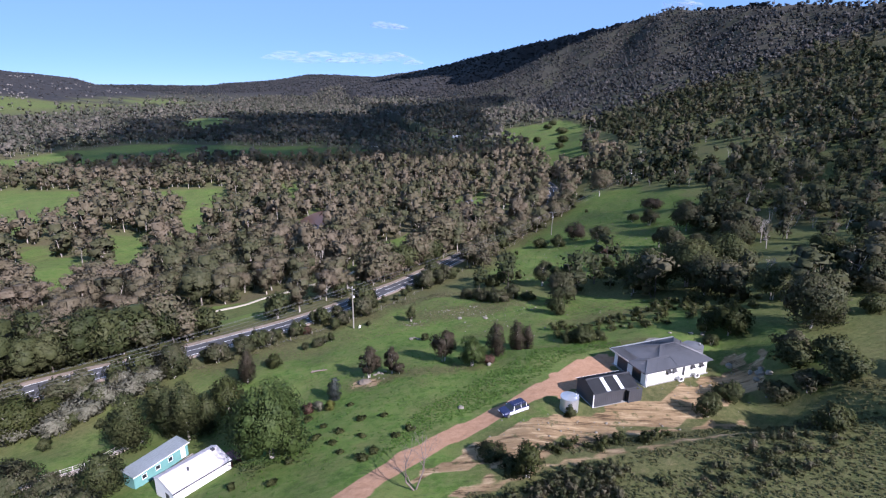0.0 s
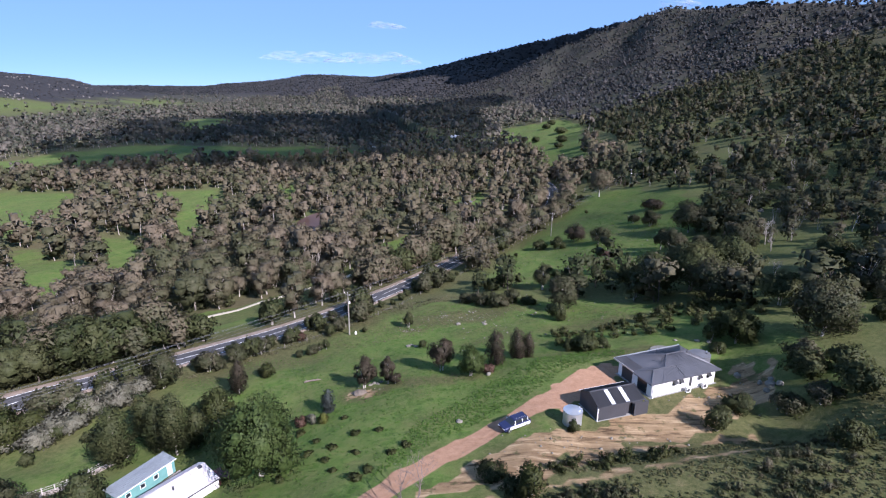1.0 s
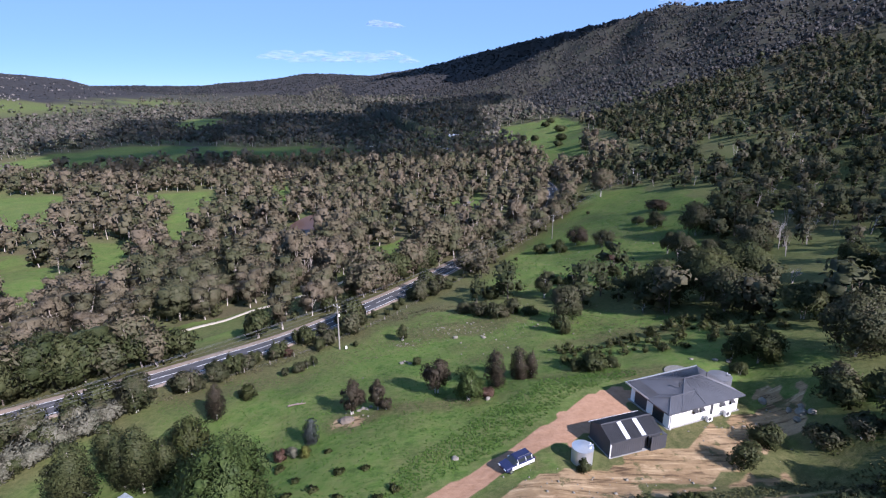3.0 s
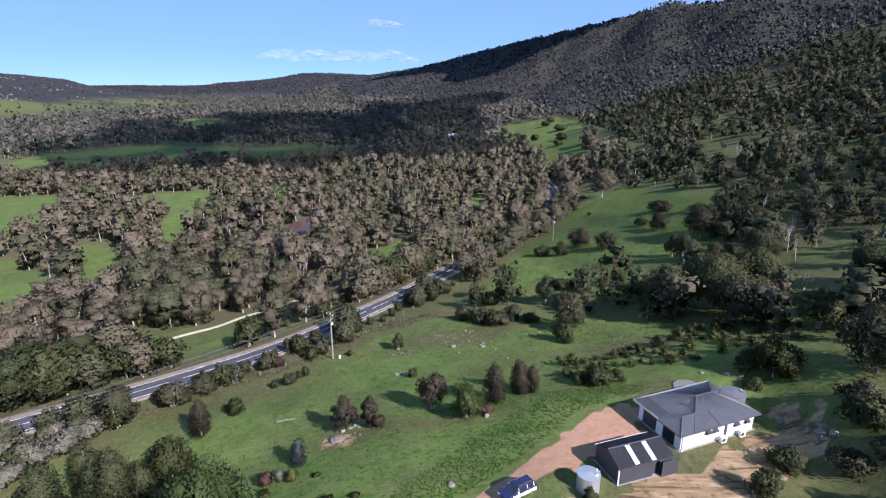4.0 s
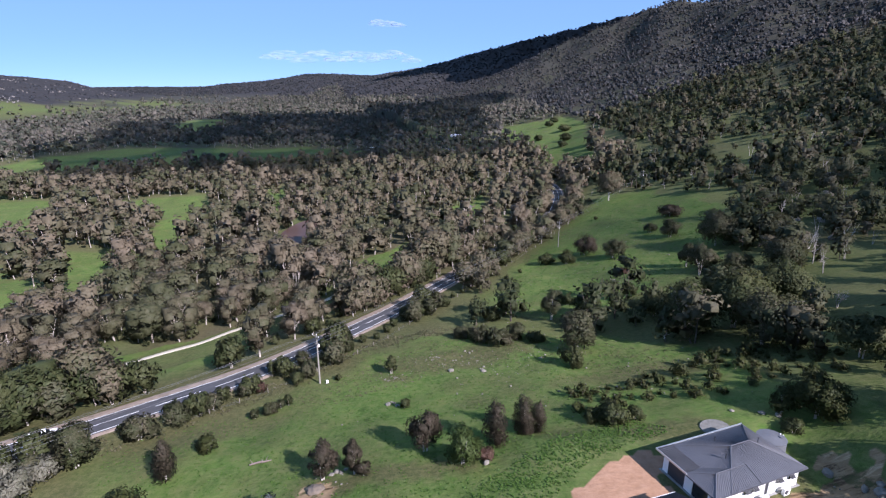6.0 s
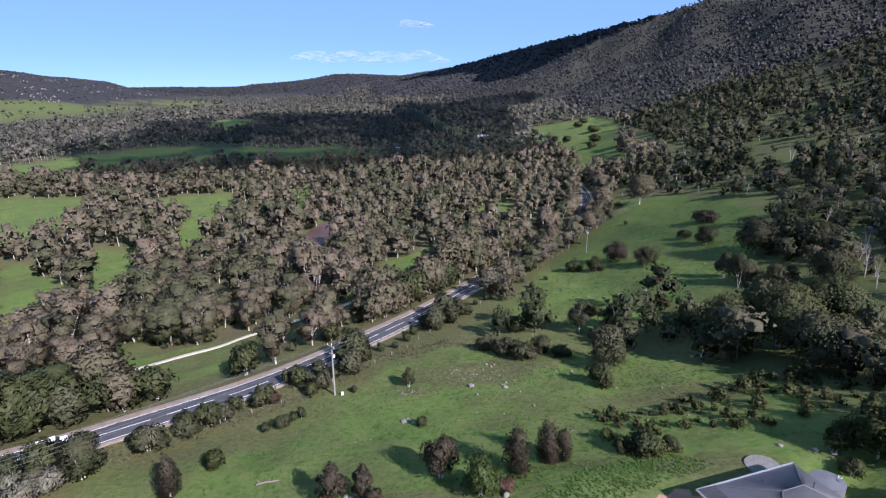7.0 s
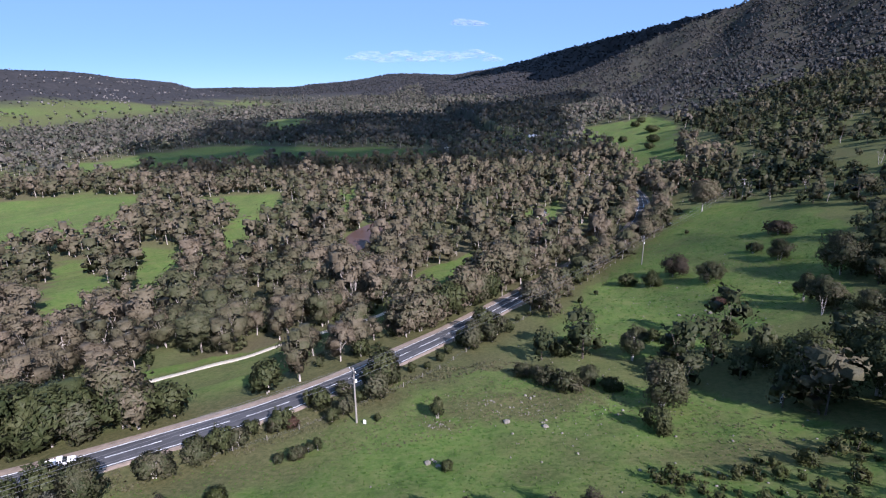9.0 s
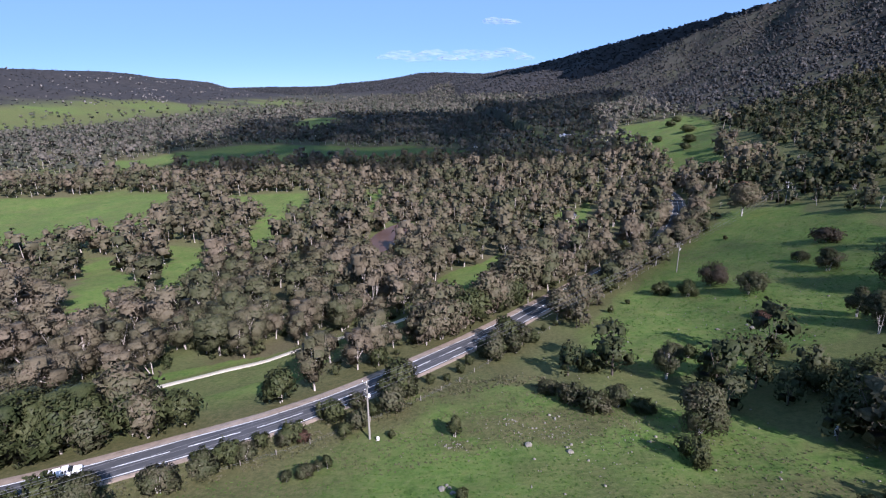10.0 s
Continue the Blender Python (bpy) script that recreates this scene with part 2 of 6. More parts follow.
# crest lines of the hills: x, y, height; and how far each hill spreads
RIDGES = (
    (520, 1.35, ((520, -300, 120), (560, 150, 140), (590, 500, 160), (603, 798, 168), (613, 914, 183), (645, 1298, 227), (643, 1681, 262), (542, 1769, 222), (391, 1858, 168), (226, 1988, 89), (-16, 2250, -30))),
    (1050, 1.2, ((-358, 3580, 40), (-95, 3400, 134), (195, 3194, 225), (612, 2937, 312), (847, 2772, 360), (1000, 2615, 381), (1250, 2300, 390))),
    (1500, 1.15, ((-1918, 3848, -12), (-1578, 4000, 56), (-1281, 4106, 81), (-1028, 4175, 129), (-800, 4220, 128), (-550, 4265, 116), (-380, 4280, 143), (-100, 4300, 185), (500, 4250, 210))),
    (950, 1.4, ((-2300, 500, 100), (-1980, 1200, 125), (-1762, 1478, 118), (-1806, 2006, 117), (-1848, 2363, 93), (-1773, 2542, 81), (-1722, 2697, 40), (-1564, 2905, 6), (-1516, 3043, -9))),
    (1500, 1.0, ((-3400, 4300, 30), (-1900, 4700, 38), (500, 4750, 34))),
)


def smooth(a, b, v):
    k = np.clip((v - a) / (b - a), 0, 1)
    return k * k * (3 - 2 * k)


def along(line, x, y):
    """Distance to a polyline, the side (plus: right of it) and the values beyond x, y at the nearest point."""
    best = np.full(np.shape(x), 1e9)
    side = np.zeros(np.shape(x))
    value = np.zeros(np.shape(x))
    run = 0.0
    for a, b in zip(line, line[1:]):
        ax, ay, bx, by = a[0], a[1], b[0], b[1]
        ll = (bx - ax) ** 2 + (by - ay) ** 2
        k = np.clip(((x - ax) * (bx - ax) + (y - ay) * (by - ay)) / ll, 0, 1)
        ex, ey = x - ax - k * (bx - ax), y - ay - k * (by - ay)
        d = np.hypot(ex, ey)
        near = d < best
        best = np.where(near, d, best)
        side = np.where(near, np.sign((by - ay) * (x - ax) - (bx - ax) * (y - ay)), side)
        v = a[2] + k * (b[2] - a[2]) if len(a) > 2 else run + k * math.sqrt(ll)
        value = np.where(near, v, value)
        run += math.sqrt(ll)
    return best, side, value


def wave(x, y, size, seed):
    """Cheap smooth noise from a few sines, about -1 to 1."""
    r = np.random.RandomState(seed)
    out = 0
    for i in range(6):
        a, p, q = r.uniform(0, 6.283), r.uniform(0, 6.283), r.uniform(0.6, 1.7)
        out = out + np.sin((np.cos(a) * x + np.sin(a) * y) * 6.283 * q / size + p)
    return out / 3.2


# the levelled yard round the house and the shed, along and across its own axes
YARD = (35.0, 77.0, 1.5)


def height(x, y):
    """The ground's height."""
    x, y = np.asarray(x, float), np.asarray(y, float)
    dist, side, _ = along(ROAD, x, y)
    d = dist * side
    zr = np.interp(y, (-100, 60, 108, 138, 186, 293, 426, 700, 1200), (-8, -13, -14.5, -16, -20.5, -27, -31, -36, -38))
    up = np.clip(np.abs(d) - 4.5, 0, None)
    a = 0.165 + 0.085 * smooth(150, 80, y)
    right = a * 150 * (1 - np.exp(-up / 150))
    right = right - 3.0 * (1 - np.exp(-up / 12)) * np.exp(-up / 60) * smooth(150, 110, y)
    left = -(42 + zr) * (1 - np.exp(-up / 140))
    z = zr + np.where(d > 0, right, left)
    z = z - 4.6 * smooth(-6, -40, x) * smooth(104, 78, y) * smooth(-100, 20, y)
    for spread, power, crest in RIDGES:
        r, _, h = along(crest, x, y)
        k = np.clip(1 - r / spread, 0, 1)
        rough = 1 + 0.10 * wave(x, y, 260, 5) * smooth(0, 0.25, k) * smooth(1, 0.8, k)
        z = z + np.clip(h - np.minimum(z, h), 0, None) * k ** power * rough
    far = smooth(60, 300, np.hypot(x, y - 60))
    z = z + far * (1.6 * wave(x, y, 190, 3) + 0.7 * wave(x, y, 60, 4)) * smooth(8, 60, dist) + 0.22 * wave(x, y, 21, 6) * smooth(6, 25, dist)
    # yard cut into the slope
    k = smooth(24, 11, np.maximum(np.abs(x - YARD[0]) * 0.95, np.abs(y - YARD[1]) * 1.15))
    return z + k * (YARD[2] - z)


def gz(x, y):
    return float(height(x, y))


def inside(poly, x, y):
    """Whether points lie in a polygon of the plan."""
    x, y = np.asarray(x, float), np.asarray(y, float)
    hit = np.zeros(x.shape, bool)
    for (ax, ay), (bx, by) in zip(poly, poly[1:] + poly[:1]):
        cross = (ay > y) != (by > y)
        hit ^= cross & (x < (bx - ax) * (y - ay) / ((by - ay) or 1e-9) + ax)
    return hit


PADDOCKS = (
    [(-520, 370), (-406, 422), (-373, 448), (-311, 449), (-291, 415), (-285, 372), (-284, 350), (-303, 329), (-330, 285), (-430, 250)],
    [(-268, 446), (-234, 464), (-197, 471), (-179, 420), (-166, 366), (-156, 327), (-154, 300), (-179, 337), (-190, 383), (-212, 431)],
    [(-153, 493), (-132, 492), (-119, 450), (-138, 450)],
    [(-218, 258), (-224, 280), (-170, 243), (-157, 217), (-182, 220)],
    [(-200, 290), (-187, 310), (-160, 282), (-165, 257)],
    [(-540, 610), (-510, 717), (-490, 828), (-374, 830), (-190, 818), (-105, 759), (-181, 674), (-273, 711), (-353, 680), (-427, 585)],
    [(-594, 1202), (-690, 1502), (-560, 1500), (-490, 1115)],
    [(-104, 140), (-86, 160), (-70, 178), (-54, 178), (-42, 148), (-51, 132), (-68, 118), (-90, 128)],
    [(-41, 251), (-24, 284), (-11, 303), (-17, 241), (-28, 230)],
    [(8, 386), (35, 440), (33, 386)],
    [(14, 185), (20, 208), (38, 248), (85, 335), (105, 358), (120, 330), (125, 290), (128, 262), (100, 205), (87, 191), (68, 171), (56, 164), (44, 158), (29, 162), (20, 168)],
    [(91, 938), (192, 873), (185, 737), (140, 530), (110, 560), (110, 713)],
    [(-60, 112), (-35, 126), (-16, 147), (2, 152), (30, 143), (44, 128), (56, 112), (62, 95), (64, 40), (40, 0), (-60, -30), (-160, -30), (-160, 30), (-100, 75)],
)
YARD_SOIL = [(-6, 52), (4, 60.5), (13, 66), (19, 68), (23.5, 70.2), (31.5, 73), (36, 75), (44, 79.5), (48.7, 82), (51.8, 84.3), (55.5, 83), (54, 77.6), (47, 74), (40, 69), (33, 66.2), (26, 65.5), (17, 61), (10, 57.5), (4, 55)]
BANK_RUTS = ([(2, 50), (8.7, 54.5), (15.8, 59.5), (25.8, 63.5), (34.3, 65), (44, 67)], [(6, 51), (12.4, 54.1), (21.3, 56.8), (29, 58), (38.9, 60.4), (50, 62)], [(6, 47), (15.1, 50.5), (23.8, 53), (31.1, 53.4)])
FORECOURT = [(13, 73), (17, 74), (20, 72.2), (21, 75.8), (29.5, 80), (31, 84.5), (31, 87.5), (26.5, 87.5), (20, 82)]
DRIVE = rounded([(-40, 24), (-22, 40), (-11.2, 51.2), (-7, 55.6), (-2.3, 61), (4.1, 65.9), (10.4, 71.2), (16.5, 76.2), (23.6, 82), (28, 84.5)])
TRACK = rounded([(-130, 118), (-104, 133), (-91, 144), (-82, 156), (-68, 170), (-56, 186), (-36, 205), (-14, 250), (2, 300), (15, 384)])


def open_land(x, y):
    """1 in the paddocks, 0 in the woods, with a soft edge."""
    wx, wy = x + 5 * wave(x, y, 40, 11), y + 5 * wave(x, y, 37, 12)
    k = np.zeros(np.shape(x))
    away = np.hypot(x, y) + 1
    for p in PADDOCKS:
        near = np.mean(np.hypot(*np.array(p).T)) < 260
        for step in (0,) if near else (0, 16, 32, 46):
            k = np.maximum(k, inside(p, wx + step * x / away, wy + step * y / away))
    return k


def off_track(x, y):
    """False on the gravel path and on the open strip between it and the road."""
    d, side, _ = along(TRACK, x, y)
    return d > np.where((side > 0) & (y < 215), 17, 3.5)


def axis(lo, a, b, hi, step, grow):
    inner = list(np.arange(a, b + step / 2, step))
    for end, sign in ((lo, -1), (hi, 1)):
        s, v, out = step, inner[0] if sign < 0 else inner[-1], []
        while (v - end) * sign < 0:
            s *= grow
            v += sign * s
            out.append(v)
        inner = out[::-1] + inner if sign < 0 else inner + out
    return np.array(inner)


XS, YS = axis(-4700, -90, 90, 4700, 1.1, 1.047), axis(-900, 38, 150, 4850, 1.1, 1.027)
SHEET = height(*np.meshgrid(XS, YS))


def lie(x, y):
    """Height of the ground sheet itself, between its corners."""
    i, j = np.clip(np.searchsorted(XS, x) - 1, 0, len(XS) - 2), np.clip(np.searchsorted(YS, y) - 1, 0, len(YS) - 2)
    u, v = (x - XS[i]) / (XS[i + 1] - XS[i]), (y - YS[j]) / (YS[j + 1] - YS[j])
    return (SHEET[j, i] * (1 - u) + SHEET[j, i + 1] * u) * (1 - v) + (SHEET[j + 1, i] * (1 - u) + SHEET[j + 1, i + 1] * u) * v


def build_ground():
    xs, ys, z = XS, YS, SHEET
    gx, gy = np.meshgrid(xs, ys)
    nx, ny = len(xs), len(ys)
    i = np.arange(nx * ny).reshape(ny, nx)
    f = np.stack([i[:-1, :-1], i[:-1, 1:], i[1:, 1:], i[1:, :-1]], -1).reshape(-1, 4)
    ob = quads("ground", np.stack([gx, gy, z], -1).reshape(-1, 3), f, [M_GROUND], smooth_faces=True)
    dist, side, _ = along(ROAD, gx, gy)
    d = dist * side
    k = np.maximum(open_land(gx, gy), (~off_track(gx, gy) & (gy > 110) & (gy < 200)) * 1.0)
    rise = z + 40
    hill = smooth(20, 90, rise) * (d > 0)
    meadow = ~off_track(gx, gy) & (gy > 110) & (gy < 205)
    lush = np.where(meadow, 0.45, 1.0) * k * (0.80 + 0.22 * wave(gx, gy, 45, 21) + 0.18 * wave(gx, gy, 13, 20)) + (1 - k) * 0.35
    lush = lush * np.where((d > 0) & (gy < 200), smooth(8, 34, dist + 6 * wave(gx, gy, 17, 32)), smooth(7, 26, dist))
    litter = (1 - k) * np.where(d > 0, 0.5 - 0.25 * smooth(420, 260, np.hypot(gx, gy)) + 0.35 * wave(gx, gy, 60, 22) + 0.6 * np.maximum(smooth(50, 110, rise) * smooth(250, 500, gy), smooth(700, 1100, gy)), 1.0)
    # grazed lower slopes of the western hill
    west = smooth(-900, -1150, gx) * smooth(1, 8, rise) * smooth(np.where(gy < 1600, 62, 38), np.where(gy < 1600, 34, 20), rise + 9 * wave(gx, gy, 240, 28) + 5 * wave(gx, gy, 70, 38)) * smooth(2700, 2000, gy)
    litter = litter * (1 - 0.85 * west) * np.where(gy < 185, smooth(9, 20, dist), smooth(5, 8, dist))
    lush = np.where(west > 0.1, 0.5 + 0.3 * wave(gx, gy, 300, 29) + 0.2 * wave(gx, gy, 80, 39), lush)
    for px, py, rx, ry in ((37, 80, 13, 9), (36, 72, 25, 12), (4, 134, 16, 6), (14, 138, 12, 5), (40, 116, 16, 5), (-7.3, 128, 4.5, 2.2), (-14, 88, 5, 4), (-2, 90, 12, 3), (36, 93, 9, 4), (-46, 112, 14, 6)):
        lush = lush * (1 - 0.85 * smooth(1.2, 0.5, np.hypot((gx - px) / rx, (gy - py) / ry) + 0.25 * wave(gx, gy, 5, 30)))
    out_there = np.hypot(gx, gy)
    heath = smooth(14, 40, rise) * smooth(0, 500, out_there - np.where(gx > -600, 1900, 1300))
    # beyond the heath, the mask also darkens upper slopes and valley woods with distance
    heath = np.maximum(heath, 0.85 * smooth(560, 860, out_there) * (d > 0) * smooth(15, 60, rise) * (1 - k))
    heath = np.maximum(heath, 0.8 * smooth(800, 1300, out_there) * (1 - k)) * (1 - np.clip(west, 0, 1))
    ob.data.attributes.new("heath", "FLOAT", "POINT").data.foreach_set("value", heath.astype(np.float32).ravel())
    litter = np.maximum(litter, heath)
    lush = lush * (1 - 0.85 * smooth(68, 62, gy - 0.06 * gx) * smooth(0, 9, gx) * (gx < 90))
    soil = inside(YARD_SOIL, gx + 1.5 * wave(gx, gy, 9, 23), gy + 1.5 * wave(gx, gy, 8, 24)) * 1.0
    soil = np.maximum(soil, 0.8 * smooth(1.2, 0.6, np.hypot((gx + 14) / 3.6, (gy - 88.2) / 2.6) + 0.3 * wave(gx, gy, 3.5, 19)))
    for k, rut in enumerate(BANK_RUTS):
        dd, _, _ = along(rut, gx, gy)
        soil = np.maximum(soil, (0.75, 0.6, 0.4)[k] * smooth(1.5, 0.3, dd + 0.6 * wave(gx, gy, 5, 35 + k) + 0.5 * wave(gx, gy, 1.9, 38 + k)))
    dd, _, _ = along(DRIVE, gx, gy)
    clay = np.maximum(smooth(2.1, 1.3, dd + 0.3 * wave(gx, gy, 6, 25)), inside(FORECOURT, gx + 0.8 * wave(gx, gy, 7, 26), gy + 0.8 * wave(gx, gy, 6, 27)))
    ob.data.attributes.new("clay", "FLOAT", "POINT").data.foreach_set("value", clay.astype(np.float32).ravel())
    col = np.stack([np.clip(lush, 0, 1), np.clip(litter, 0, 1), soil, np.ones_like(soil)], -1).reshape(-1, 4)
    ob.data.color_attributes.new("cover", "FLOAT_COLOR", "POINT").data.foreach_set("color", col.astype(np.float32).ravel())
    return tagged(ob, "rolling green pasture and brown forest floor of the valley", "ground", kind="structure")



build_ground()


def strip(name, line, offsets, lift, material, skip=None):
    """A ribbon that follows a line over the ground; offsets: across it, from left to right."""
    pts = np.array(line)
    run = np.concatenate([[0], np.cumsum(np.hypot(*np.diff(pts, axis=0).T))])
    s = np.arange(0, run[-1], 1.5)
    cx, cy = np.interp(s, run, pts[:, 0]), np.interp(s, run, pts[:, 1])
    tx, ty = np.gradient(cx), np.gradient(cy)
    n = np.hypot(tx, ty)
    nx, ny = ty / n, -tx / n
    v, f = [], []
    x = cx[:, None] + nx[:, None] * np.array(offsets)
    y = cy[:, None] + ny[:, None] * np.array(offsets)
    z = height(x, y) + np.array(lift)
    m = len(offsets)
    i = np.arange(len(s) * m).reshape(-1, m)
    q = np.stack([i[:-1, :-1], i[:-1, 1:], i[1:, 1:], i[1:, :-1]], -1)
    if skip:
        q = q[[skip(v) for v in s[:-1]]]
    ob = quads(name, np.stack([x, y, z], -1).reshape(-1, 3), q.reshape(-1, 4), [material], smooth_faces=True)
    return ob


shoulder = strip("road_shoulder", ROAD, (-6.0, -5.2, -3.6, 0, 3.6, 4.1, 4.6), (-0.12, 0.06, 0.08, 0.1, 0.08, 0.06, -0.12), M_GRAVEL)
tagged(shoulder, "pinkish gravel shoulder beside the country road", "road shoulder", kind="structure")
road = strip("road", ROAD, (-3.15, -3.0, -1.5, 0, 1.5, 3.0, 3.15), (0.05, 0.13, 0.16, 0.19, 0.16, 0.13, 0.05), M_ASPHALT)
tagged(road, "two-lane dark asphalt country road", "road", kind="structure")
for off, skip, what in ((-2.75, None, "edge"), (2.75, None, "edge"), (0.0, lambda s: s % 12 < 8.5, "centre")):
    ln = strip("road_marking", ROAD, (off - 0.09, off + 0.09), (0.2 if off == 0 else 0.16, 0.2 if off == 0 else 0.16), M_LINE, skip)
    tagged(ln, "worn white %s line painted on the asphalt" % what, "road marking", kind="structure")


# ---- trees ----
def kites(p, out, size, rng, jitter=0.34, slim=1.0):
    """Leaf sprays: small tilted kites at p that face roughly outwards; slim ones are longer than wide."""
    n = len(p)
    nrm = out + rng.normal(0, jitter, (n, 3))
    nrm /= np.linalg.norm(nrm, axis=1)[:, None] + 1e-9
    a = np.cross(nrm, rng.normal(0, 1, (n, 3)))
    a /= np.linalg.norm(a, axis=1)[:, None] + 1e-9
    b = np.cross(nrm, a)
    s = size * rng.uniform(0.55, 1.25, n)[:, None]
    bend = nrm * s * 0.22
    wide = s * 0.54 * slim
    v = np.stack([p - a * s * 0.72, p + b * wide + bend, p + a * s * 0.64, p - b * wide + bend], 1)
    full = out / (np.linalg.norm(out, axis=1)[:, None] + 1e-9) + 0.16 * nrm
    full /= np.linalg.norm(full, axis=1)[:, None] + 1e-9
    return v.reshape(-1, 3), np.arange(n * 4).reshape(n, 4), np.repeat(full, 4, 0)


def tube(path, radii, n=5):
    v, f = [], []
    path = np.array(path, float)
    for i, (p, r) in enumerate(zip(path, radii)):
        d = path[min(i + 1, len(path) - 1)] - path[max(i - 1, 0)]
        d = d / (np.linalg.norm(d) + 1e-9)
        e = np.cross(d, (0.31, 0.95, 0.05))
        e /= np.linalg.norm(e) + 1e-9
        g = np.cross(d, e)
        ang = np.arange(n) * 2 * np.pi / n
        v.append(p + r * (np.cos(ang)[:, None] * e + np.sin(ang)[:, None] * g))
        if i:
            b = (i - 1) * n
            f += [(b + k, b + (k + 1) % n, b + n + (k + 1) % n, b + n + k) for k in range(n)]
    return np.concatenate(v), np.array(f)


def merge(parts):
    v, f, base = [], [], 0
    for a, b in parts:
        v.append(a)
        f.append(b + base)
        base += len(a)
    return np.concatenate(v), np.concatenate(f)


def lump(n):
    """Corners and quads of a rounded boulder shape of radius 1, n by n quads a side."""
    k = np.linspace(-1, 1, n + 1)
    v, f = [], []
    for ax in range(3):
        for sign in (-1, 1):
            b = len(v) * (n + 1) ** 2
            g = np.empty((n + 1, n + 1, 3))
            g[..., ax] = sign
            g[..., (ax + 1) % 3], g[..., (ax + 2) % 3] = np.meshgrid(k, k * sign)
            v.append(g.reshape(-1, 3))
            i = np.arange((n + 1) ** 2).reshape(n + 1, n + 1) + b
            f.append(np.stack([i[:-1, :-1], i[:-1, 1:], i[1:, 1:], i[1:, :-1]], -1).reshape(-1, 4))
    v = np.concatenate(v)
    return v / np.linalg.norm(v, axis=1)[:, None], np.concatenate(f)


LUMPS = {n: lump(n) for n in (1, 2)}


def tree_arrays(rng, tall, wide, clumps, leaf, stems=1, low=0.35, blobs=7, sides=5, lean=0.08, column=False, limbs=True, dense=False, slim=1.0, core=0, fill=0.6, fuzz=0.34):
    """Wood and leaves of one tree of that height and crown width, with its foot at the origin."""
    wood, centres = [], []
    if column:
        for i in range(blobs):
            k = (i + 0.5) / blobs
            r = wide / 2 * math.sin(math.pi * min(1, 0.22 + 0.78 * k)) ** 0.6 * rng.uniform(0.75, 1.0)
            centres.append((rng.normal(0, wide * 0.08), rng.normal(0, wide * 0.08), tall * (low + (1 - low) * k), r, tall * (1 - low) / blobs * 1.1))
        wood.append(tube([(0, 0, -0.4), (0, 0, tall * 0.5), (0, 0, tall * 0.85)], (0.03 * tall * 0.6, 0.012 * tall, 0.004 * tall), sides))
    elif dense:
        body = tall * (1 - low)
        centres.append((rng.normal(0, 0.03) * wide, rng.normal(0, 0.03) * wide, tall * low + body * 0.44, wide * 0.30, body * 0.38))
        squash = rng.uniform(0.8, 1.0)
        for i in range(blobs):
            a, k = rng.uniform(0, 6.283), rng.uniform(-0.85, 1.0)
            ring = math.sqrt(1 - k * k) * rng.uniform(0.7, 1.1) * (1.06 - 0.16 * k)
            c = np.array([math.cos(a) * ring * wide * 0.36, math.sin(a) * ring * wide * 0.36 * squash, tall * low + body * (0.47 + 0.38 * k)])
            rr = wide * rng.choice((0.09, 0.12, 0.16, 0.21))
            centres.append((c[0], c[1], c[2], rr, min(rr * rng.uniform(0.85, 1.5), body * 0.24)))
        for s in range(stems):
            a = rng.uniform(0, 6.283)
            top = np.array([math.cos(a) * wide * 0.2, math.sin(a) * wide * 0.2, tall * 0.75])
            line = [(0.04 * wide * math.cos(a), 0.04 * wide * math.sin(a), -0.4), top * (0.4, 0.4, 0.5), top]
            girth = (0.025 * tall / math.sqrt(stems) + 0.02, 0.015 * tall, 0.005 * tall)
            wood.append(tube(line, girth, sides) if sides > 3 else tube(line[::2], girth[::2], 3))
    else:
        for s in range(stems):
            tilt = rng.normal(0, lean + 0.10 * (stems > 1), 2)
            foot = rng.normal(0, 0.15 * (stems > 1), 2)
            h = tall * rng.uniform(0.75, 0.9)
            mid = np.array([foot[0] + tilt[0] * h * 0.5, foot[1] + tilt[1] * h * 0.5, h * 0.5])
            top = np.array([foot[0] + tilt[0] * h * 1.1 + rng.normal(0, 0.3), foot[1] + tilt[1] * h * 1.1, h])
            r = 0.018 * tall / math.sqrt(stems)
            line, girth = [(foot[0], foot[1], -0.5), mid, top], (r * 1.35, r * 0.8, r * 0.2)
            wood.append(tube(line, girth, sides) if sides > 3 else tube(line[::2], girth[::2], 3))
            per = max(2, blobs // stems)
            for i in range(per):
                k = rng.uniform(low + 0.08, 0.97)
                a = rng.uniform(0, 6.283) if i else 0
                reach = wide * 0.5 * rng.uniform(0.35, 0.78) * (1.15 - 0.65 * abs(k - 0.62) / 0.4) * (i > 0)
                start = mid + (top - mid) * rng.uniform(-0.4, 0.5)
                c = np.array([mid[0] + math.cos(a) * reach, mid[1] + math.sin(a) * reach, tall * (k if i else 0.88)])
                if limbs:
                    wood.append(tube([start, (start + c) / 2 + (0, 0, -0.03 * tall), c], (r * 0.55, r * 0.38, r * 0.12), max(3, sides - 2)))
                rr = wide * rng.uniform(0.21, 0.33)
                centres.append((c[0], c[1], c[2], rr, rr * rng.uniform(0.6, 0.9)))
    ctr = np.array(centres)
    w = ctr[:, 3] ** 2
    pick = rng.choice(len(ctr), clumps, p=w / w.sum())
    u = rng.normal(0, 1, (clumps, 3))
    u[:, 2] += 0.25
    u /= np.linalg.norm(u, axis=1)[:, None]
    rad = rng.uniform(0.72 if dense or column else 0.6, 1.15, clumps)[:, None]
    p = ctr[pick, :3] + u * rad * np.stack([ctr[pick, 3], ctr[pick, 3], ctr[pick, 4]], -1)
    p[:, 2] = np.maximum(p[:, 2], 0.05 * tall)
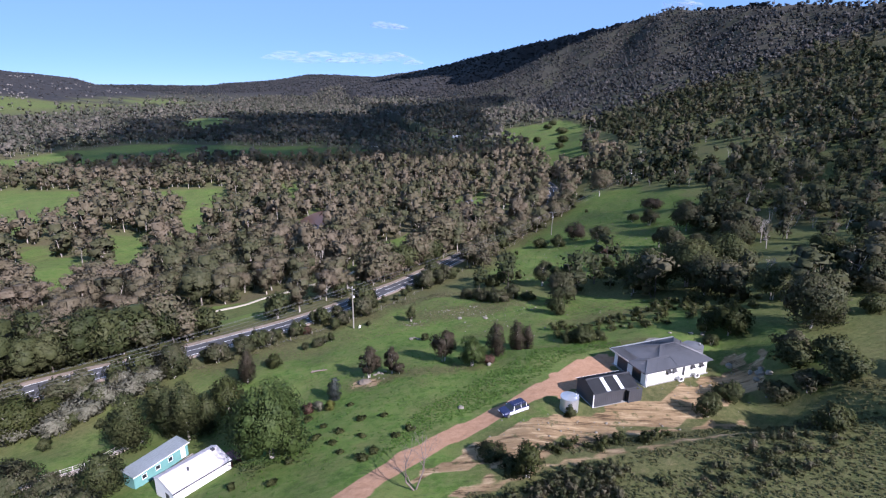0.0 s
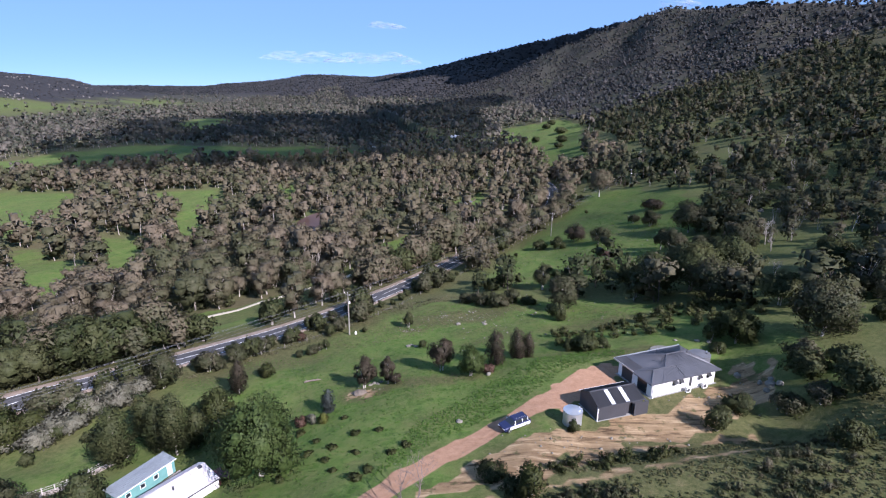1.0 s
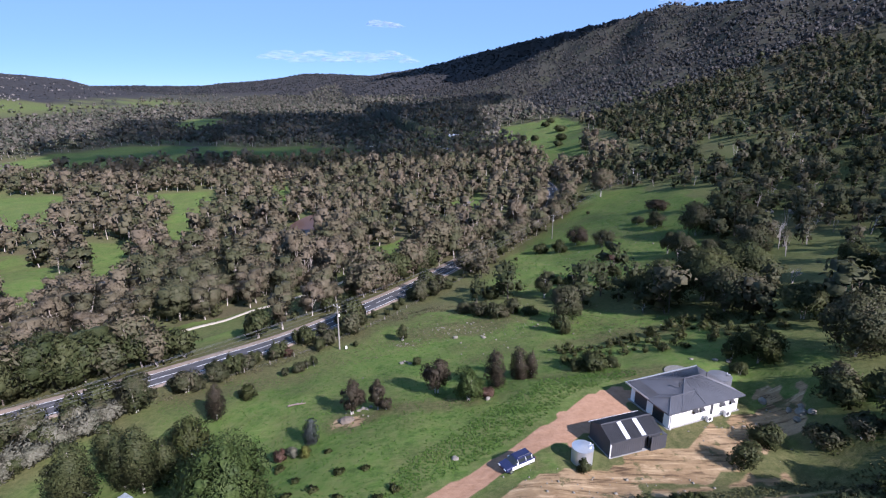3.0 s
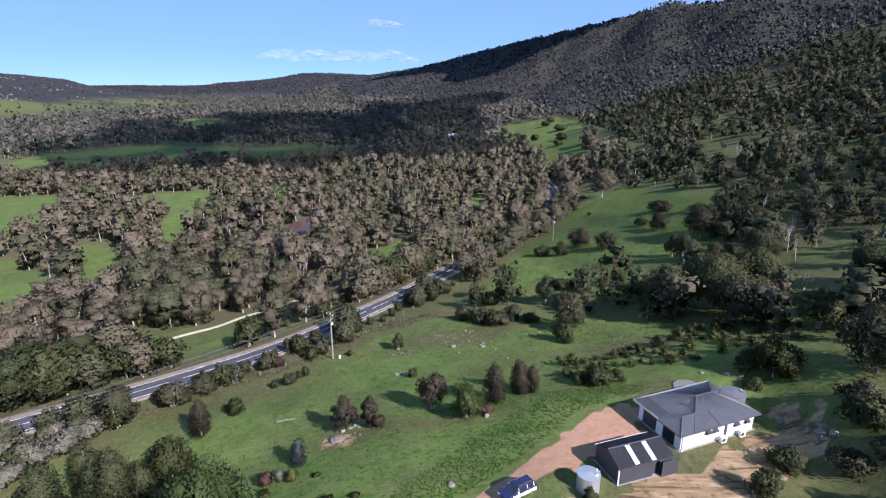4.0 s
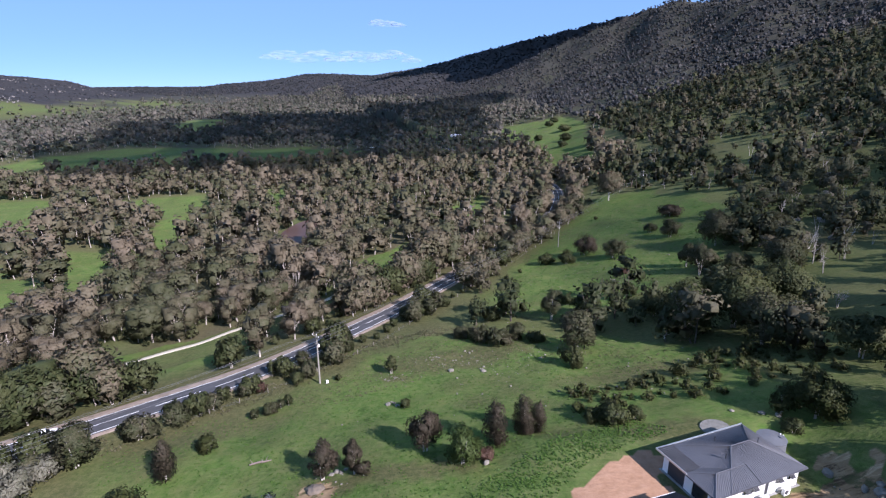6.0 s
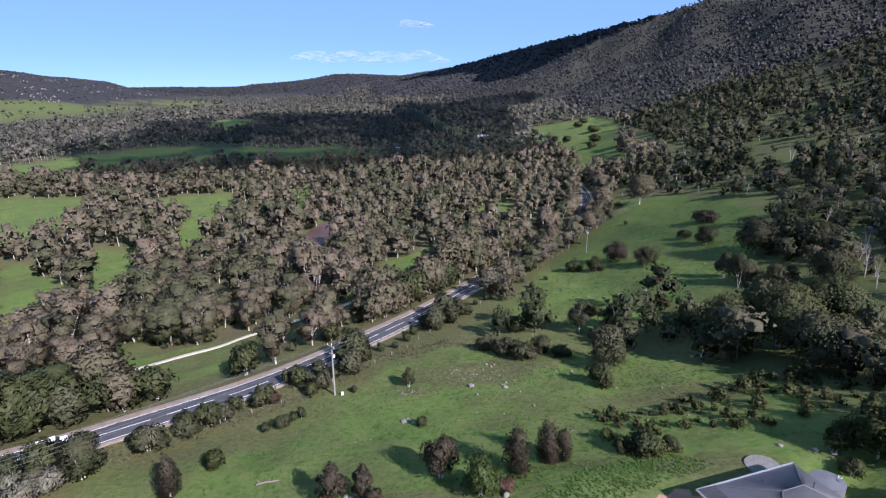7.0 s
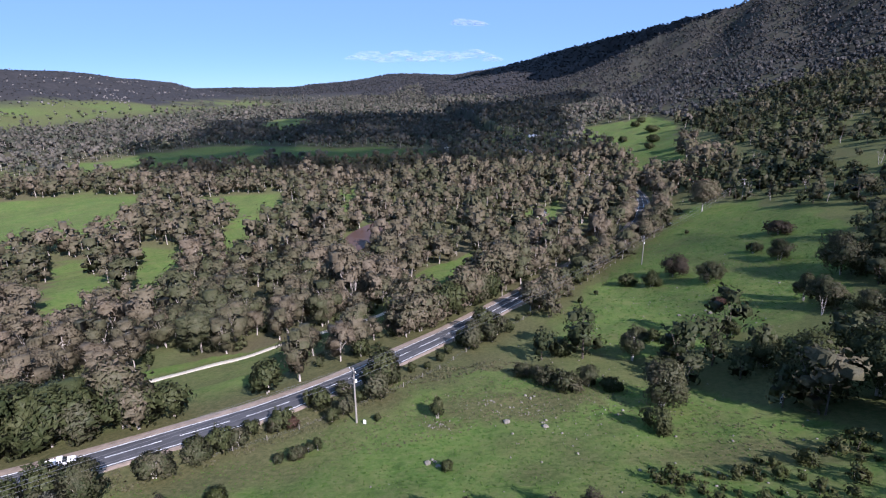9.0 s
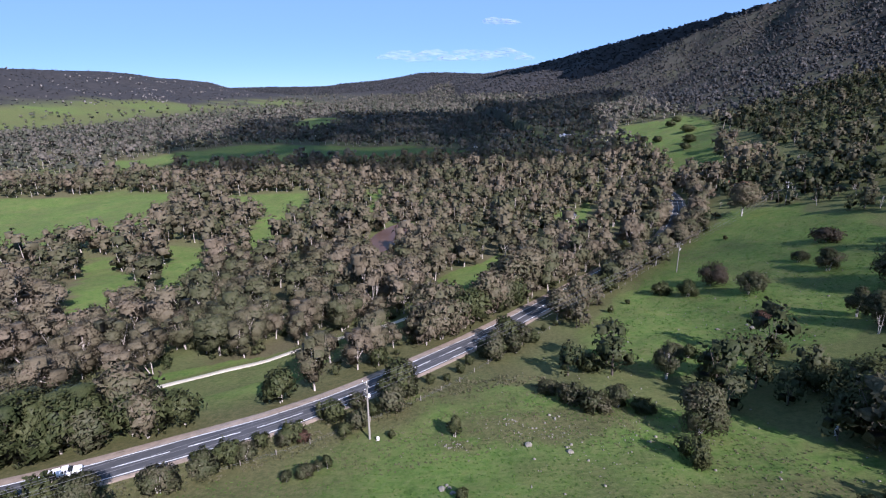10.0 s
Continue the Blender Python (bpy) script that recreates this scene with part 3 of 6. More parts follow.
    c0 = np.array([0, 0, tall * 0.55])
    # ragged outline
    p += rng.normal(0, 0.022 * wide, p.shape) * (rng.rand(clumps) < 0.5)[:, None]
    crown = (p - c0) / (np.array([wide / 2, wide / 2, tall * 0.5]))
    out = u * 0.55 + 0.85 * crown / (np.linalg.norm(crown, axis=1)[:, None] + 1e-6)
    # every bough has a tone of its own
    tones = rng.normal(0, 1, len(ctr))
    v, f, full = kites(p, out, leaf, rng, fuzz, slim)
    bough = np.repeat(tones[pick], 4)
    if core:
        # the closed inside of each bough, under its sprays
        cv, cf = LUMPS[core]
        for c, tone in zip(ctr, tones):
            dent = 1 + 0.16 * np.sin(cv @ rng.normal(0, 2.5, 3) + rng.uniform(0, 6))
            lv = c[:3] + cv * dent[:, None] * (c[3], c[3], c[4]) * fill
            lv[:, 2] = np.maximum(lv[:, 2], 0.02 * tall)
            w = (lv - c0) / np.array([wide / 2, wide / 2, tall * 0.5])
            w = cv * 0.55 + 0.85 * w / (np.linalg.norm(w, axis=1)[:, None] + 1e-6)
            f = np.concatenate([f, cf + len(v)])
            v = np.concatenate([v, lv])
            full = np.concatenate([full, w / (np.linalg.norm(w, axis=1)[:, None] + 1e-6)])
            # insides toned darker for depth: shade put into the leaf colour
            bough = np.concatenate([bough, np.full(len(lv), tone - 0.6)])
    return merge(wood), (v, f, full, bough)


def stand(name, places, sizes, protos, leaf_mat, label, category="trees", bark=None, spread=0.5, bias=None):
    """One object for a wood of many trees: copies of a few trees, turned, scaled and toned."""
    rng = np.random.RandomState(len(places) + 7)
    vs, fs, idx, tones, rounds, base = [], [], [], [], [], 0
    which = rng.randint(0, len(protos), len(places))
    for k, (wood, leaves) in enumerate(protos):
        sel = np.where(which == k)[0]
        if not len(sel):
            continue
        ang, sc = rng.uniform(0, 6.283, len(sel)), sizes[sel] * np.clip(rng.lognormal(-0.04, 0.27, len(sel)), 0.45, 1.5)
        tone = np.clip(rng.normal(0.48, spread * 0.62, len(sel)) + (bias[sel] if bias is not None else 0), 0, 1)
        ca, sa = np.cos(ang) * sc, np.sin(ang) * sc
        zs = sc * rng.uniform(0.85, 1.2, len(sel))
        for v, f, mi, r in ((wood[0], wood[1], 0, wood[0] * 0), (leaves[0], leaves[1], 1, leaves[2])):
            bough = 0.12 * leaves[3] if mi else np.zeros(len(v))
            n = len(v)
            x = v[:, 0] * ca[:, None] - v[:, 1] * sa[:, None] + places[sel, 0:1]
            y = v[:, 0] * sa[:, None] + v[:, 1] * ca[:, None] + places[sel, 1:2]
            z = v[:, 2] * zs[:, None] + places[sel, 2:3]
            vs.append(np.stack([x, y, z], -1).reshape(-1, 3))
            fs.append((f[None] + (np.arange(len(sel)) * n)[:, None, None] + base).reshape(-1, 4))
            co, si = np.cos(ang)[:, None], np.sin(ang)[:, None]
            rounds.append(np.stack([r[:, 0] * co - r[:, 1] * si, r[:, 0] * si + r[:, 1] * co, r[:, 2] + 0 * co], -1).reshape(-1, 3))
            idx.append(np.full(len(sel) * len(f), mi))
            tones.append(np.clip(tone[:, None] + bough, 0, 1).ravel())
            base += len(sel) * n
    ob = quads(name, np.concatenate(vs), np.concatenate(fs), [bark or M_BARK, leaf_mat], np.concatenate(idx), np.concatenate(tones), rounded_to=np.concatenate(rounds))
    return tagged(ob, label, category, kind="stuff")


def scatter(x0, x1, y0, y1, gap, seed, keep):
    """Jittered places on the ground where keep(x, y, z, random) holds."""
    rng = np.random.RandomState(seed)
    gx, gy = np.meshgrid(np.arange(x0, x1, gap), np.arange(y0, y1, gap))
    x, y = gx.ravel() + rng.uniform(-0.5, 0.5, gx.size) * gap, gy.ravel() + rng.uniform(-0.5, 0.5, gx.size) * gap
    # only the slopes that face the valley carry trees
    wedge = (x > -1.35 * (y + 60) - 30) & (x < 0.95 * (y + 30) + 30)
    x, y = x[wedge], y[wedge]
    z = height(x, y)
    away = np.hypot(x, y)
    crest = np.full(len(x), -9.0)
    for k in np.arange(0.3, 0.98, 0.045):
        crest = np.maximum(crest, (height(x * k, y * k) - 45) / (away * k))
    ok = keep(x, y, z, rng.uniform(0, 1, len(x))) & (((z - 33) / away > crest) | (away < 260))
    return np.stack([x[ok], y[ok], lie(x[ok], y[ok]) - 0.1], -1)


def pond_view(x, y):
    """The pond and the open bank in front of it."""
    away = np.hypot(x, y)
    return np.any([inside(POND, x + k * x / away, y + k * y / away) for k in (0, 10, 20, 30)], axis=0)


def woods():
    rng = np.random.RandomState(3)
    close = [tree_arrays(rng, 10, 8.2, 1450, 0.39, stems=1 + i % 2, blobs=14, low=0.2, slim=0.5, core=1, fill=0.68, fuzz=0.9) for i in range(7)]
    near = [tree_arrays(rng, 10, 8.4, 270, 0.86, stems=1 + i % 2, blobs=9, low=0.2, sides=4, slim=0.55, core=1, fill=0.72, fuzz=0.7) for i in range(7)]
    mid = [tree_arrays(rng, 10, 9, 66, 1.3, blobs=6, sides=4, low=0.18, limbs=False, slim=0.7, core=1, fill=0.72, fuzz=0.55) for i in range(7)]
    far = [tree_arrays(rng, 10, 9.8, 15, 2.1, blobs=3, sides=3, low=0.22, limbs=False, core=1, fill=0.78) for i in range(6)]
    tiny = [tree_arrays(rng, 8, 12, 6, 3.0, blobs=2, sides=3, low=0.1, limbs=False, core=1, fill=0.82) for i in range(6)]
    copse = [tree_arrays(rng, 7, 21, 8, 3.4, blobs=1, sides=3, low=0.0, limbs=False, dense=True, core=1, fill=0.95) for i in range(6)]
    hill_far = [tree_arrays(rng, 9, 10.4, 12, 2.0, blobs=2, sides=3, low=0.05, limbs=False, dense=i % 3 > 0, core=1, fill=0.84) for i in range(6)]
    low_scrub = [tree_arrays(rng, 2.3, 3.4, 120, 0.40, stems=2, low=0.0, blobs=6, sides=3, dense=True, slim=0.55, core=1, fill=0.6, fuzz=0.8) for i in range(6)]
    scrub = [tree_arrays(rng, 7.5, 7, 240, 0.66, stems=2, low=0.12, blobs=11, sides=4, dense=i < 2, slim=0.6, core=1, fuzz=0.7) for i in range(7)]
    round_dark = [tree_arrays(rng, 10, 9.5, 1900, 0.36, stems=2, low=0.2, blobs=18, dense=i % 2 == 0, slim=0.5, core=1, fill=0.66, fuzz=0.9) for i in range(5)]
    snag = [tree_arrays(rng, 7, 6, 2, 0.2, stems=2, low=0.3, blobs=10, sides=4) for i in range(4)]
    scrub_far = [tree_arrays(rng, 7.5, 7.4, 46, 1.1, low=0.08, blobs=5, sides=3, limbs=False, dense=i % 2 > 0, core=1, fill=0.7, fuzz=0.5) for i in range(6)]

    def valley(lo, hi, thin):
        def keep(x, y, z, r):
            dist, side, _ = along(ROAD, x, y)
            rng_ = np.hypot(x, y)
            hilly = (side > 0) & (z > -34 + 0.02 * y)
            return (rng_ >= lo) & (rng_ < hi) & (open_land(x, y) < 0.5) & (dist > np.where(y > 440, 3, 8)) & off_track(x, y) & ~((side > 0) & (y < 420)) & (r < thin) & ~((z > 0) & (side > 0)) & ~pond_view(x, y) & ~((x < -700) & (z > -12)) & ~((x < -980) & (y < 1600) & (z > -37) & (r > 0.2))
        return keep

    def slope(lo, hi, thin):
        def keep(x, y, z, r):
            dist, side, _ = along(ROAD, x, y)
            rng_ = np.hypot(x, y)
            dens = thin * np.clip(0.72 + 0.6 * wave(x, y, 85, 31), 0.18, 1)
            return (rng_ >= lo) & (rng_ < hi) & (open_land(x, y) < 0.5) & (dist > 10) & (side > 0) & ((y < 420) | (z > 0)) & (r < dens) & ~((y < 96) & (x < 92)) & ~((y < 112) & (x < 62)) & ~((y < 140) & (x < 92) & (r > 0.55))
        return keep

    def bias(p):
        return 0.22 * wave(p[:, 0], p[:, 1], 120, 41) + 0.15 * wave(p[:, 0], p[:, 1], 35, 42)

    def far_valley(x, y, z, r):
        return valley(1500, 3600, 0.92)(x, y, z, r) & ~((x < -1000) & (z > -38) & (z < 2) & (r > 0.14))

    def verge(x, y, z, r):
        dist, side, _ = along(ROAD, x, y)
        return (dist > 5.2) & (dist < np.where(side > 0, 15, 12) + 4 * wave(x, y, 18, 34)) & (r < np.where(y < 230, np.where(side > 0, 0.0, 0.45), 0.8)) & (open_land(x + 4 * side, y) < 2)

    def dark_edge(x, y, z, r):
        dist, side, _ = along(ROAD, x, y)
        return (side < 0) & (dist < 48 + 12 * wave(x, y, 30, 33)) & (y < 128) & valley(0, 300, 0.95)(x, y, z, r)

    def brown_wood(x, y, z, r):
        return valley(0, 300, 0.8)(x, y, z, r) & ~dark_edge(x, y, z, r * 0)

    jobs = (
        (round_dark, M_DARK, "dark leafy trees on the flat below the road", scatter(-200, 0, 40, 140, 6.6, 59, dark_edge), 1.2),
        (near, M_GUM, "dense grey-brown gum woodland on the valley floor", scatter(-330, 60, 60, 330, 6.6, 51, lambda x, y, z, r: brown_wood(x, y, z, r) & (np.hypot(x, y) >= 215)), 1.0),
        (close, M_GUM, "grey-brown gum woodland beyond the road", scatter(-330, 60, 60, 330, 6.6, 60, lambda x, y, z, r: brown_wood(x, y, z, r) & (np.hypot(x, y) < 215)), 1.0),
        (mid, M_GUM, "grey-brown gum woodland farther along the valley floor", scatter(-620, 150, 200, 720, 9.0, 52, valley(300, 680, 0.92)), 1.07),
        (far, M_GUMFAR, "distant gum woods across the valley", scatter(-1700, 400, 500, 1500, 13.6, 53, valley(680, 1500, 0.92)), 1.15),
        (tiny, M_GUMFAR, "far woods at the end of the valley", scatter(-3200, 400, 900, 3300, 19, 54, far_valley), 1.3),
        (near, M_GUM, "brown gums crowding both sides of the road", scatter(-40, 130, 196, 470, 5.2, 61, verge), 0.8),
        (low_scrub, M_DARK, "low dark understorey scrub below the woodland", scatter(-230, 30, 70, 270, 6.5, 62, lambda x, y, z, r: valley(0, 250, 0.85)(x, y, z, r)), 1.0),
        (low_scrub, M_OLIVE, "tangled olive-green scrub on the bank behind the house", scatter(22, 75, 96, 128, 2.6, 63, lambda x, y, z, r: inside([(24, 101), (44, 101), (58, 96), (72, 108), (60, 120), (40, 114), (24, 110)], x, y) & (r < 0.78 + 0.3 * wave(x, y, 9, 73))), 0.74),
        (low_scrub, M_DARK, "scattered dark scrub on the slope beside the yard", scatter(60, 125, 78, 130, 3.4, 65, lambda x, y, z, r: inside([(66, 82), (100, 80), (122, 122), (96, 130), (76, 112), (66, 96)], x, y) & (r < 0.42 + 0.3 * wave(x, y, 16, 66))), 0.85),
        (scrub, M_HILL, "dark scrub and gum trees on the near hillside", scatter(15, 330, 60, 330, 6.8, 55, slope(0, 330, 0.66)), 1.0),
        (scrub_far, M_HILL, "scattered trees on the grassy hillside", scatter(60, 760, 150, 760, 7.8, 56, slope(330, 760, 0.95)), 1.12),
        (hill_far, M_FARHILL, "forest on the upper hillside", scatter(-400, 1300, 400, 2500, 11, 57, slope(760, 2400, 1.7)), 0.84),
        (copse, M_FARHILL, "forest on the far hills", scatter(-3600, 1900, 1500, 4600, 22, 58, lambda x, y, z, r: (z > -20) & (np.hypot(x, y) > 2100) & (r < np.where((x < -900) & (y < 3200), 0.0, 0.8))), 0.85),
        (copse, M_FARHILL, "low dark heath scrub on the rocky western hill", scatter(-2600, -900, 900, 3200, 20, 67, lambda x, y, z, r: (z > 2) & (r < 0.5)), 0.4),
    )
    for protos, mat, label, places, size in jobs:
        stand("woodland", places, np.full(len(places), size), protos, mat, label, bias=bias(places), bark=M_DARKBARK if mat in (M_DARK, M_HILL, M_FARHILL, M_OLIVE) else None)
    brush = [(2, 45), (8.5, 50.2), (13, 52.2), (19, 54.6), (22.5, 52.5), (18, 47), (9, 40)]
    mats = [(brush, 0.85, 0.9, 68), ([(9, 55.2), (16, 57), (24, 59.2), (33, 60.6), (32, 62.2), (22, 61.4), (12, 58.2)], 0.9, 0.75, 69), ([(24, 44), (44, 50), (56, 58), (54, 64), (40, 57), (26, 50)], 1.1, 0.4, 70)]
    for poly, gap, thick, seed in mats:
        places = scatter(0, 62, 36, 66, gap, seed, lambda x, y, z, r: inside(poly, x + wave(x, y, 5, 8), y + wave(x, y, 4, 9)) & (r < thick + 0.4 * wave(x, y, 4, 71)))
        stand("brush", places, np.full(len(places), 0.40), low_scrub, M_OLIVE if seed == 69 else M_HILL, "low tangled %s brush on the rough bank" % ("olive-green" if seed == 69 else "brown"), "brush", bias=0.3 * wave(places[:, 0], places[:, 1], 6, 72), bark=M_DARKBARK)
    dead = scatter(60, 420, 90, 520, 13, 64, slope(0, 560, 0.5))
    stand("dead_trees", dead, np.full(len(dead), 0.8), snag, M_HILL, "bleached dead gums standing among the hillside scrub", bark=M_BARK)


POND = [(-90, 308), (-93, 335), (-85, 364), (-73, 350), (-74, 309), (-80, 296)]
woods()


# ---- sky: one broad cumulus over the valley, and small ones far off ----
def cloud(places, label, mat):
    """Flat-bottomed puffs under one Empty."""
    base = new("cloud")
    for x, y, z, r, flat in places:
        bm = bmesh.new()
        for v in bmesh.ops.create_icosphere(bm, subdivisions=4, radius=1)["verts"]:
            q = Vector((x, y, z)) * 0.01
            n = noise.noise(v.co * 2.3 + q) * 0.4 + noise.noise(v.co * 5 - q) * 0.2 + noise.noise(v.co * 11 + q) * 0.1
            p = v.co * r * (1 + n)
            v.co = Vector((x + p.x, y + p.y, z + max(p.z * flat, -0.25 * r * flat)))
        for f in bm.faces:
            f.smooth = True
        part("puff", bm, mat, base)
    return tagged(base, label, "cloud", "clouds")


def thin_cloud():
    """Wispy vapour: mostly clear, in streaks."""
    m = Mat("thin_cloud_vapour", 1.0)
    m.colour((0.93, 0.88, 0.90))
    a = m.noise(0.008, 6, 0.6, stretch=(1, 1, 1.8))
    m.link(m.ramp(a, (0.36, (0, 0, 0)), (0.8, (0.13, 0.13, 0.13))), m.b.inputs["Alpha"])
    return m.m


def shade_cloud(part_of):
    """The cumulus that stands between the sun and the middle of the valley, or the far ridge."""
    rng = np.random.RandomState(9)
    lift = 720
    spots = []
    low = ((-330, 640, 120), (-180, 700, 130), (-40, 760, 120), (-440, 800, 140), (-250, 860, 170), (-60, 920, 150), (-480, 1000, 160), (-300, 1080, 200), (-90, 1120, 180), (-520, 1240, 190), (-300, 1330, 220), (-60, 1330, 170), (-480, 1520, 210), (-220, 1560, 200), (20, 1560, 150))
    high = ((195, 3194, 225, 330), (612, 2937, 312, 330), (847, 2772, 360, 330), (1000, 2615, 381, 330), (1250, 2300, 390, 330), (300, 2850, 120, 300), (720, 2560, 160, 300), (-60, 3320, 130, 260), (-300, 3520, 60, 220), (520, 2650, 130, 260), (960, 2350, 260, 260), (60, 3050, 100, 300), (200, 2650, 60, 280), (450, 2950, 150, 280), (-150, 3150, 80, 240), (420, 2420, 60, 260))
    # an assumed cloud, out of view, added to dim the near hillside
    side = ((140, 190, 7, 70), (180, 262, 12, 90), (250, 366, 31, 120), (345, 515, 60, 150))
    for x, y, z, r in {"valley": [(x, y, -40, r) for x, y, r in low], "ridge": high, "hillside": side}[part_of]:
        off = SUN * ((lift - z) / SUN.z)
        spots.append((x + off.x + rng.uniform(-20, 20), y + off.y + rng.uniform(-20, 20), lift + rng.uniform(-25, 25), r * 0.85, 0.28))
    return spots


M_VAPOUR = thin_cloud()
cloud(shade_cloud("valley"), "broad white cumulus cloud drifting above the valley", M_CLOUD)
cloud(shade_cloud("ridge"), "thick white cumulus cloud above the wooded ridge", M_THICK)
cloud(shade_cloud("hillside"), "unseen thin white cloud that dims the near hillside", M_HAZY)
cloud([(-500, 4600, 512, 95, 0.3), (-430, 4610, 505, 85, 0.3), (-360, 4600, 498, 60, 0.25)], "small pale cloud low over the far hills", M_VAPOUR)
cloud([(1840, 4600, 700, 120, 0.3), (1930, 4600, 690, 90, 0.3)], "small pale cloud above the wooded ridge", M_VAPOUR)
cloud([(-1400 + 80 * i + 20 * math.sin(i * 2.3), 4650, 262 + 30 * math.sin(i * 1.7), 105 + 40 * math.sin(i * 3.1), 0.28) for i in range(15)], "thin streak of pale cloud low over the far hills", M_VAPOUR)



# ---- single trees and shrubs ----
M_TANK = plain("galvanised_steel", (0.58, 0.60, 0.62), 0.38, 0.75, vary=0.12, scale=0.8)


def plant(name, x, y, tall, wide, leaf_mat, label, category, group="", clumps=None, leaf=None, column=False, low=0.06, stems=3, seed=None, bark=None, blobs=None, dense=None, slim=0.5):
    rng = np.random.RandomState(int(abs(x * 37 + y * 91) * 10) % 99991 if seed is None else seed)
    leaf = leaf or (0.13 + 0.018 * wide)
    area = 2.6 * wide * (0.5 * wide + tall)
    clumps = clumps or int(min(6800 if tall > 9 else 3600 if tall > 5 else 1500, max(240, 1.9 * area / (leaf * leaf * 0.5))))
    leaf = max(leaf, math.sqrt(1.25 * area / (clumps * 0.5)))
    wood, leaves = tree_arrays(rng, tall, wide, clumps, leaf, stems=stems, low=low, blobs=blobs or int(14 + 1.6 * wide), sides=6, column=column, dense=(low < 0.2) if dense is None else dense, slim=slim, core=2 if wide > 9 else 1, fill=0.40 if wide > 9 else 0.54, fuzz=0.85)
    base = new(name)
    base.location = (x, y, gz(x, y) - 0.05)
    t = quads("trunk", wood[0], wood[1], [bark or M_BARK], smooth_faces=True)
    tone = np.full(len(leaves[0]), 0.5)
    tone[:4 * clumps] = np.repeat(rng.normal(0.5, 0.16, clumps), 4)
    tone = np.clip(tone + 0.2 * leaves[3], 0, 1)
    c = quads("crown", leaves[0], leaves[1], [leaf_mat], tone=tone, rounded_to=leaves[2])
    t.parent = c.parent = base
    return tagged(base, label, category, group)


PADDOCK = "trees and shrubs in the home paddock"
for x, y, h, w in ((-33.0, 116.7, 2.3, 2.2), (-31.0, 117.8, 3.0, 2.5), (-29.9, 118.4, 2.8, 2.2), (-29.0, 119.8, 2.6, 2.0)):
    plant("shrub", x, y, h * 0.8, w, M_HILL, "rounded grey-green shrub in a short row by the road fence", "shrub", "row of shrubs")
for x, y, h, w in ((11.8, 145, 3.6, 6.5), (15.7, 140.8, 4.0, 6.3), (20.2, 142.6, 4.0, 5.1), (7.5, 149, 3.0, 5)):
    plant("shrub", x, y, h, w, M_HILL, "tangled grey-green scrub at the head of the gully", "shrub", "gully scrub")
for x, y, h, w in ((-27.6, 120.5, 2.8, 1.8), (-28.8, 130.7, 3.2, 3.2), (-19.8, 130.5, 1.4, 1.5), (-35.9, 136.1, 4.6, 2.7), (-8.3, 131.2, 4.6, 3.2), (-4.1, 113.2, 1.9, 2.0),
                   (-68.6, 93.5, 2.8, 3.6), (-71, 88.5, 2.7, 3.6), (-71.1, 80.7, 2.2, 2.7), (-64.5, 86.6, 1.9, 2.1), (18.9, 67.7, 2.0, 1.8)):
    plant("shrub", x, y, h, w, M_DARK, "dense dark green shrub in the pasture", "shrub", PADDOCK)
for x, y, h, w in ((6.6, 57.9, 1.5, 4.2), (8.7, 54.5, 1.4, 4.0), (39.6, 68.7, 4.0, 3.9), (50.5, 90.5, 2.0, 3.5), (28.3, 97.8, 3.0, 5.7), (25.6, 98.8, 2.1, 2.9), (31.9, 98.0, 2.1, 2.9)):
    plant("shrub", x, y, h, w, M_DARK, "dark scrubby bush beside the cleared yard", "shrub", "bushes round the yard")
for x, y, h, w in ((37.9, 167.7, 3.4, 3.7), (40.2, 157.7, 5.6, 7.3), (20.5, 168.8, 5.0, 3.7), (16, 159.7, 4.0, 5.8), (24.4, 141.2, 2.3, 5.1), (55.2, 166.9, 3.8, 3.2), (25.4, 206.6, 2.4, 1.9), (31.1, 214.5, 1.8, 1.6), (81.1, 295.2, 2.2, 2.4), (42.4, 223.4, 4.2, 6.4), (49.2, 218.2, 5.4, 6.3)):
    plant("shrub", x, y, h, w, M_DARK, "dark green shrub in the long green paddock", "shrub", "shrubs in the long paddock")
plant("tree", -40, 97.1, 7.6, 3.6, M_BROWN, "slim dark cone-shaped tree by the road", "tree", PADDOCK, column=True, blobs=9)
plant("shrub", -36.5, 104.5, 3.0, 4.1, M_OLIVE, "round olive-green bush in the pasture", "shrub", PADDOCK)
for x, y, h, w in ((-35.9, 128.3, 2.2, 3.3), (-23.2, 80.3, 2.1, 2.4)):
    plant("shrub", x, y, h, w, M_RED, "reddish-brown bare-looking shrub in the grass", "shrub", PADDOCK)
for x, y, h, w in ((0.4, 95.5, 6.6, 5.6), (-13.9, 91, 5.6, 4.8), (-9.6, 91.4, 5.4, 3.8), (-8, 90.5, 2.2, 2.7)):
    plant("tree", x, y, h * 1.12, w * 0.9, M_BROWN, "rounded purplish-brown tree with a pale stem", "tree", PADDOCK, stems=2, low=0.14, bark=M_PALE)
plant("tree", 5.9, 90.8, 6.0, 5.4, M_PINE, "bushy dark green tree beside a white rock", "tree", PADDOCK, low=0.04)
for x, y, h, w in ((10.8, 95.2, 7.0, 3.7), (15.3, 98, 6.2, 3.8), (17.5, 97.8, 5.4, 2.5)):
    plant("tree", x, y, h, w, M_BROWN, "upright dark brown tree in a close group", "tree", PADDOCK, column=True, low=0.02, blobs=8)
for x, y, h, w in ((8.8, 91.7, 1.4, 3.5), (60.8, 192.5, 1.5, 5.6)):
    plant("shrub", x, y, h, w, M_RED, "low brown scrub in the grass", "shrub", PADDOCK)
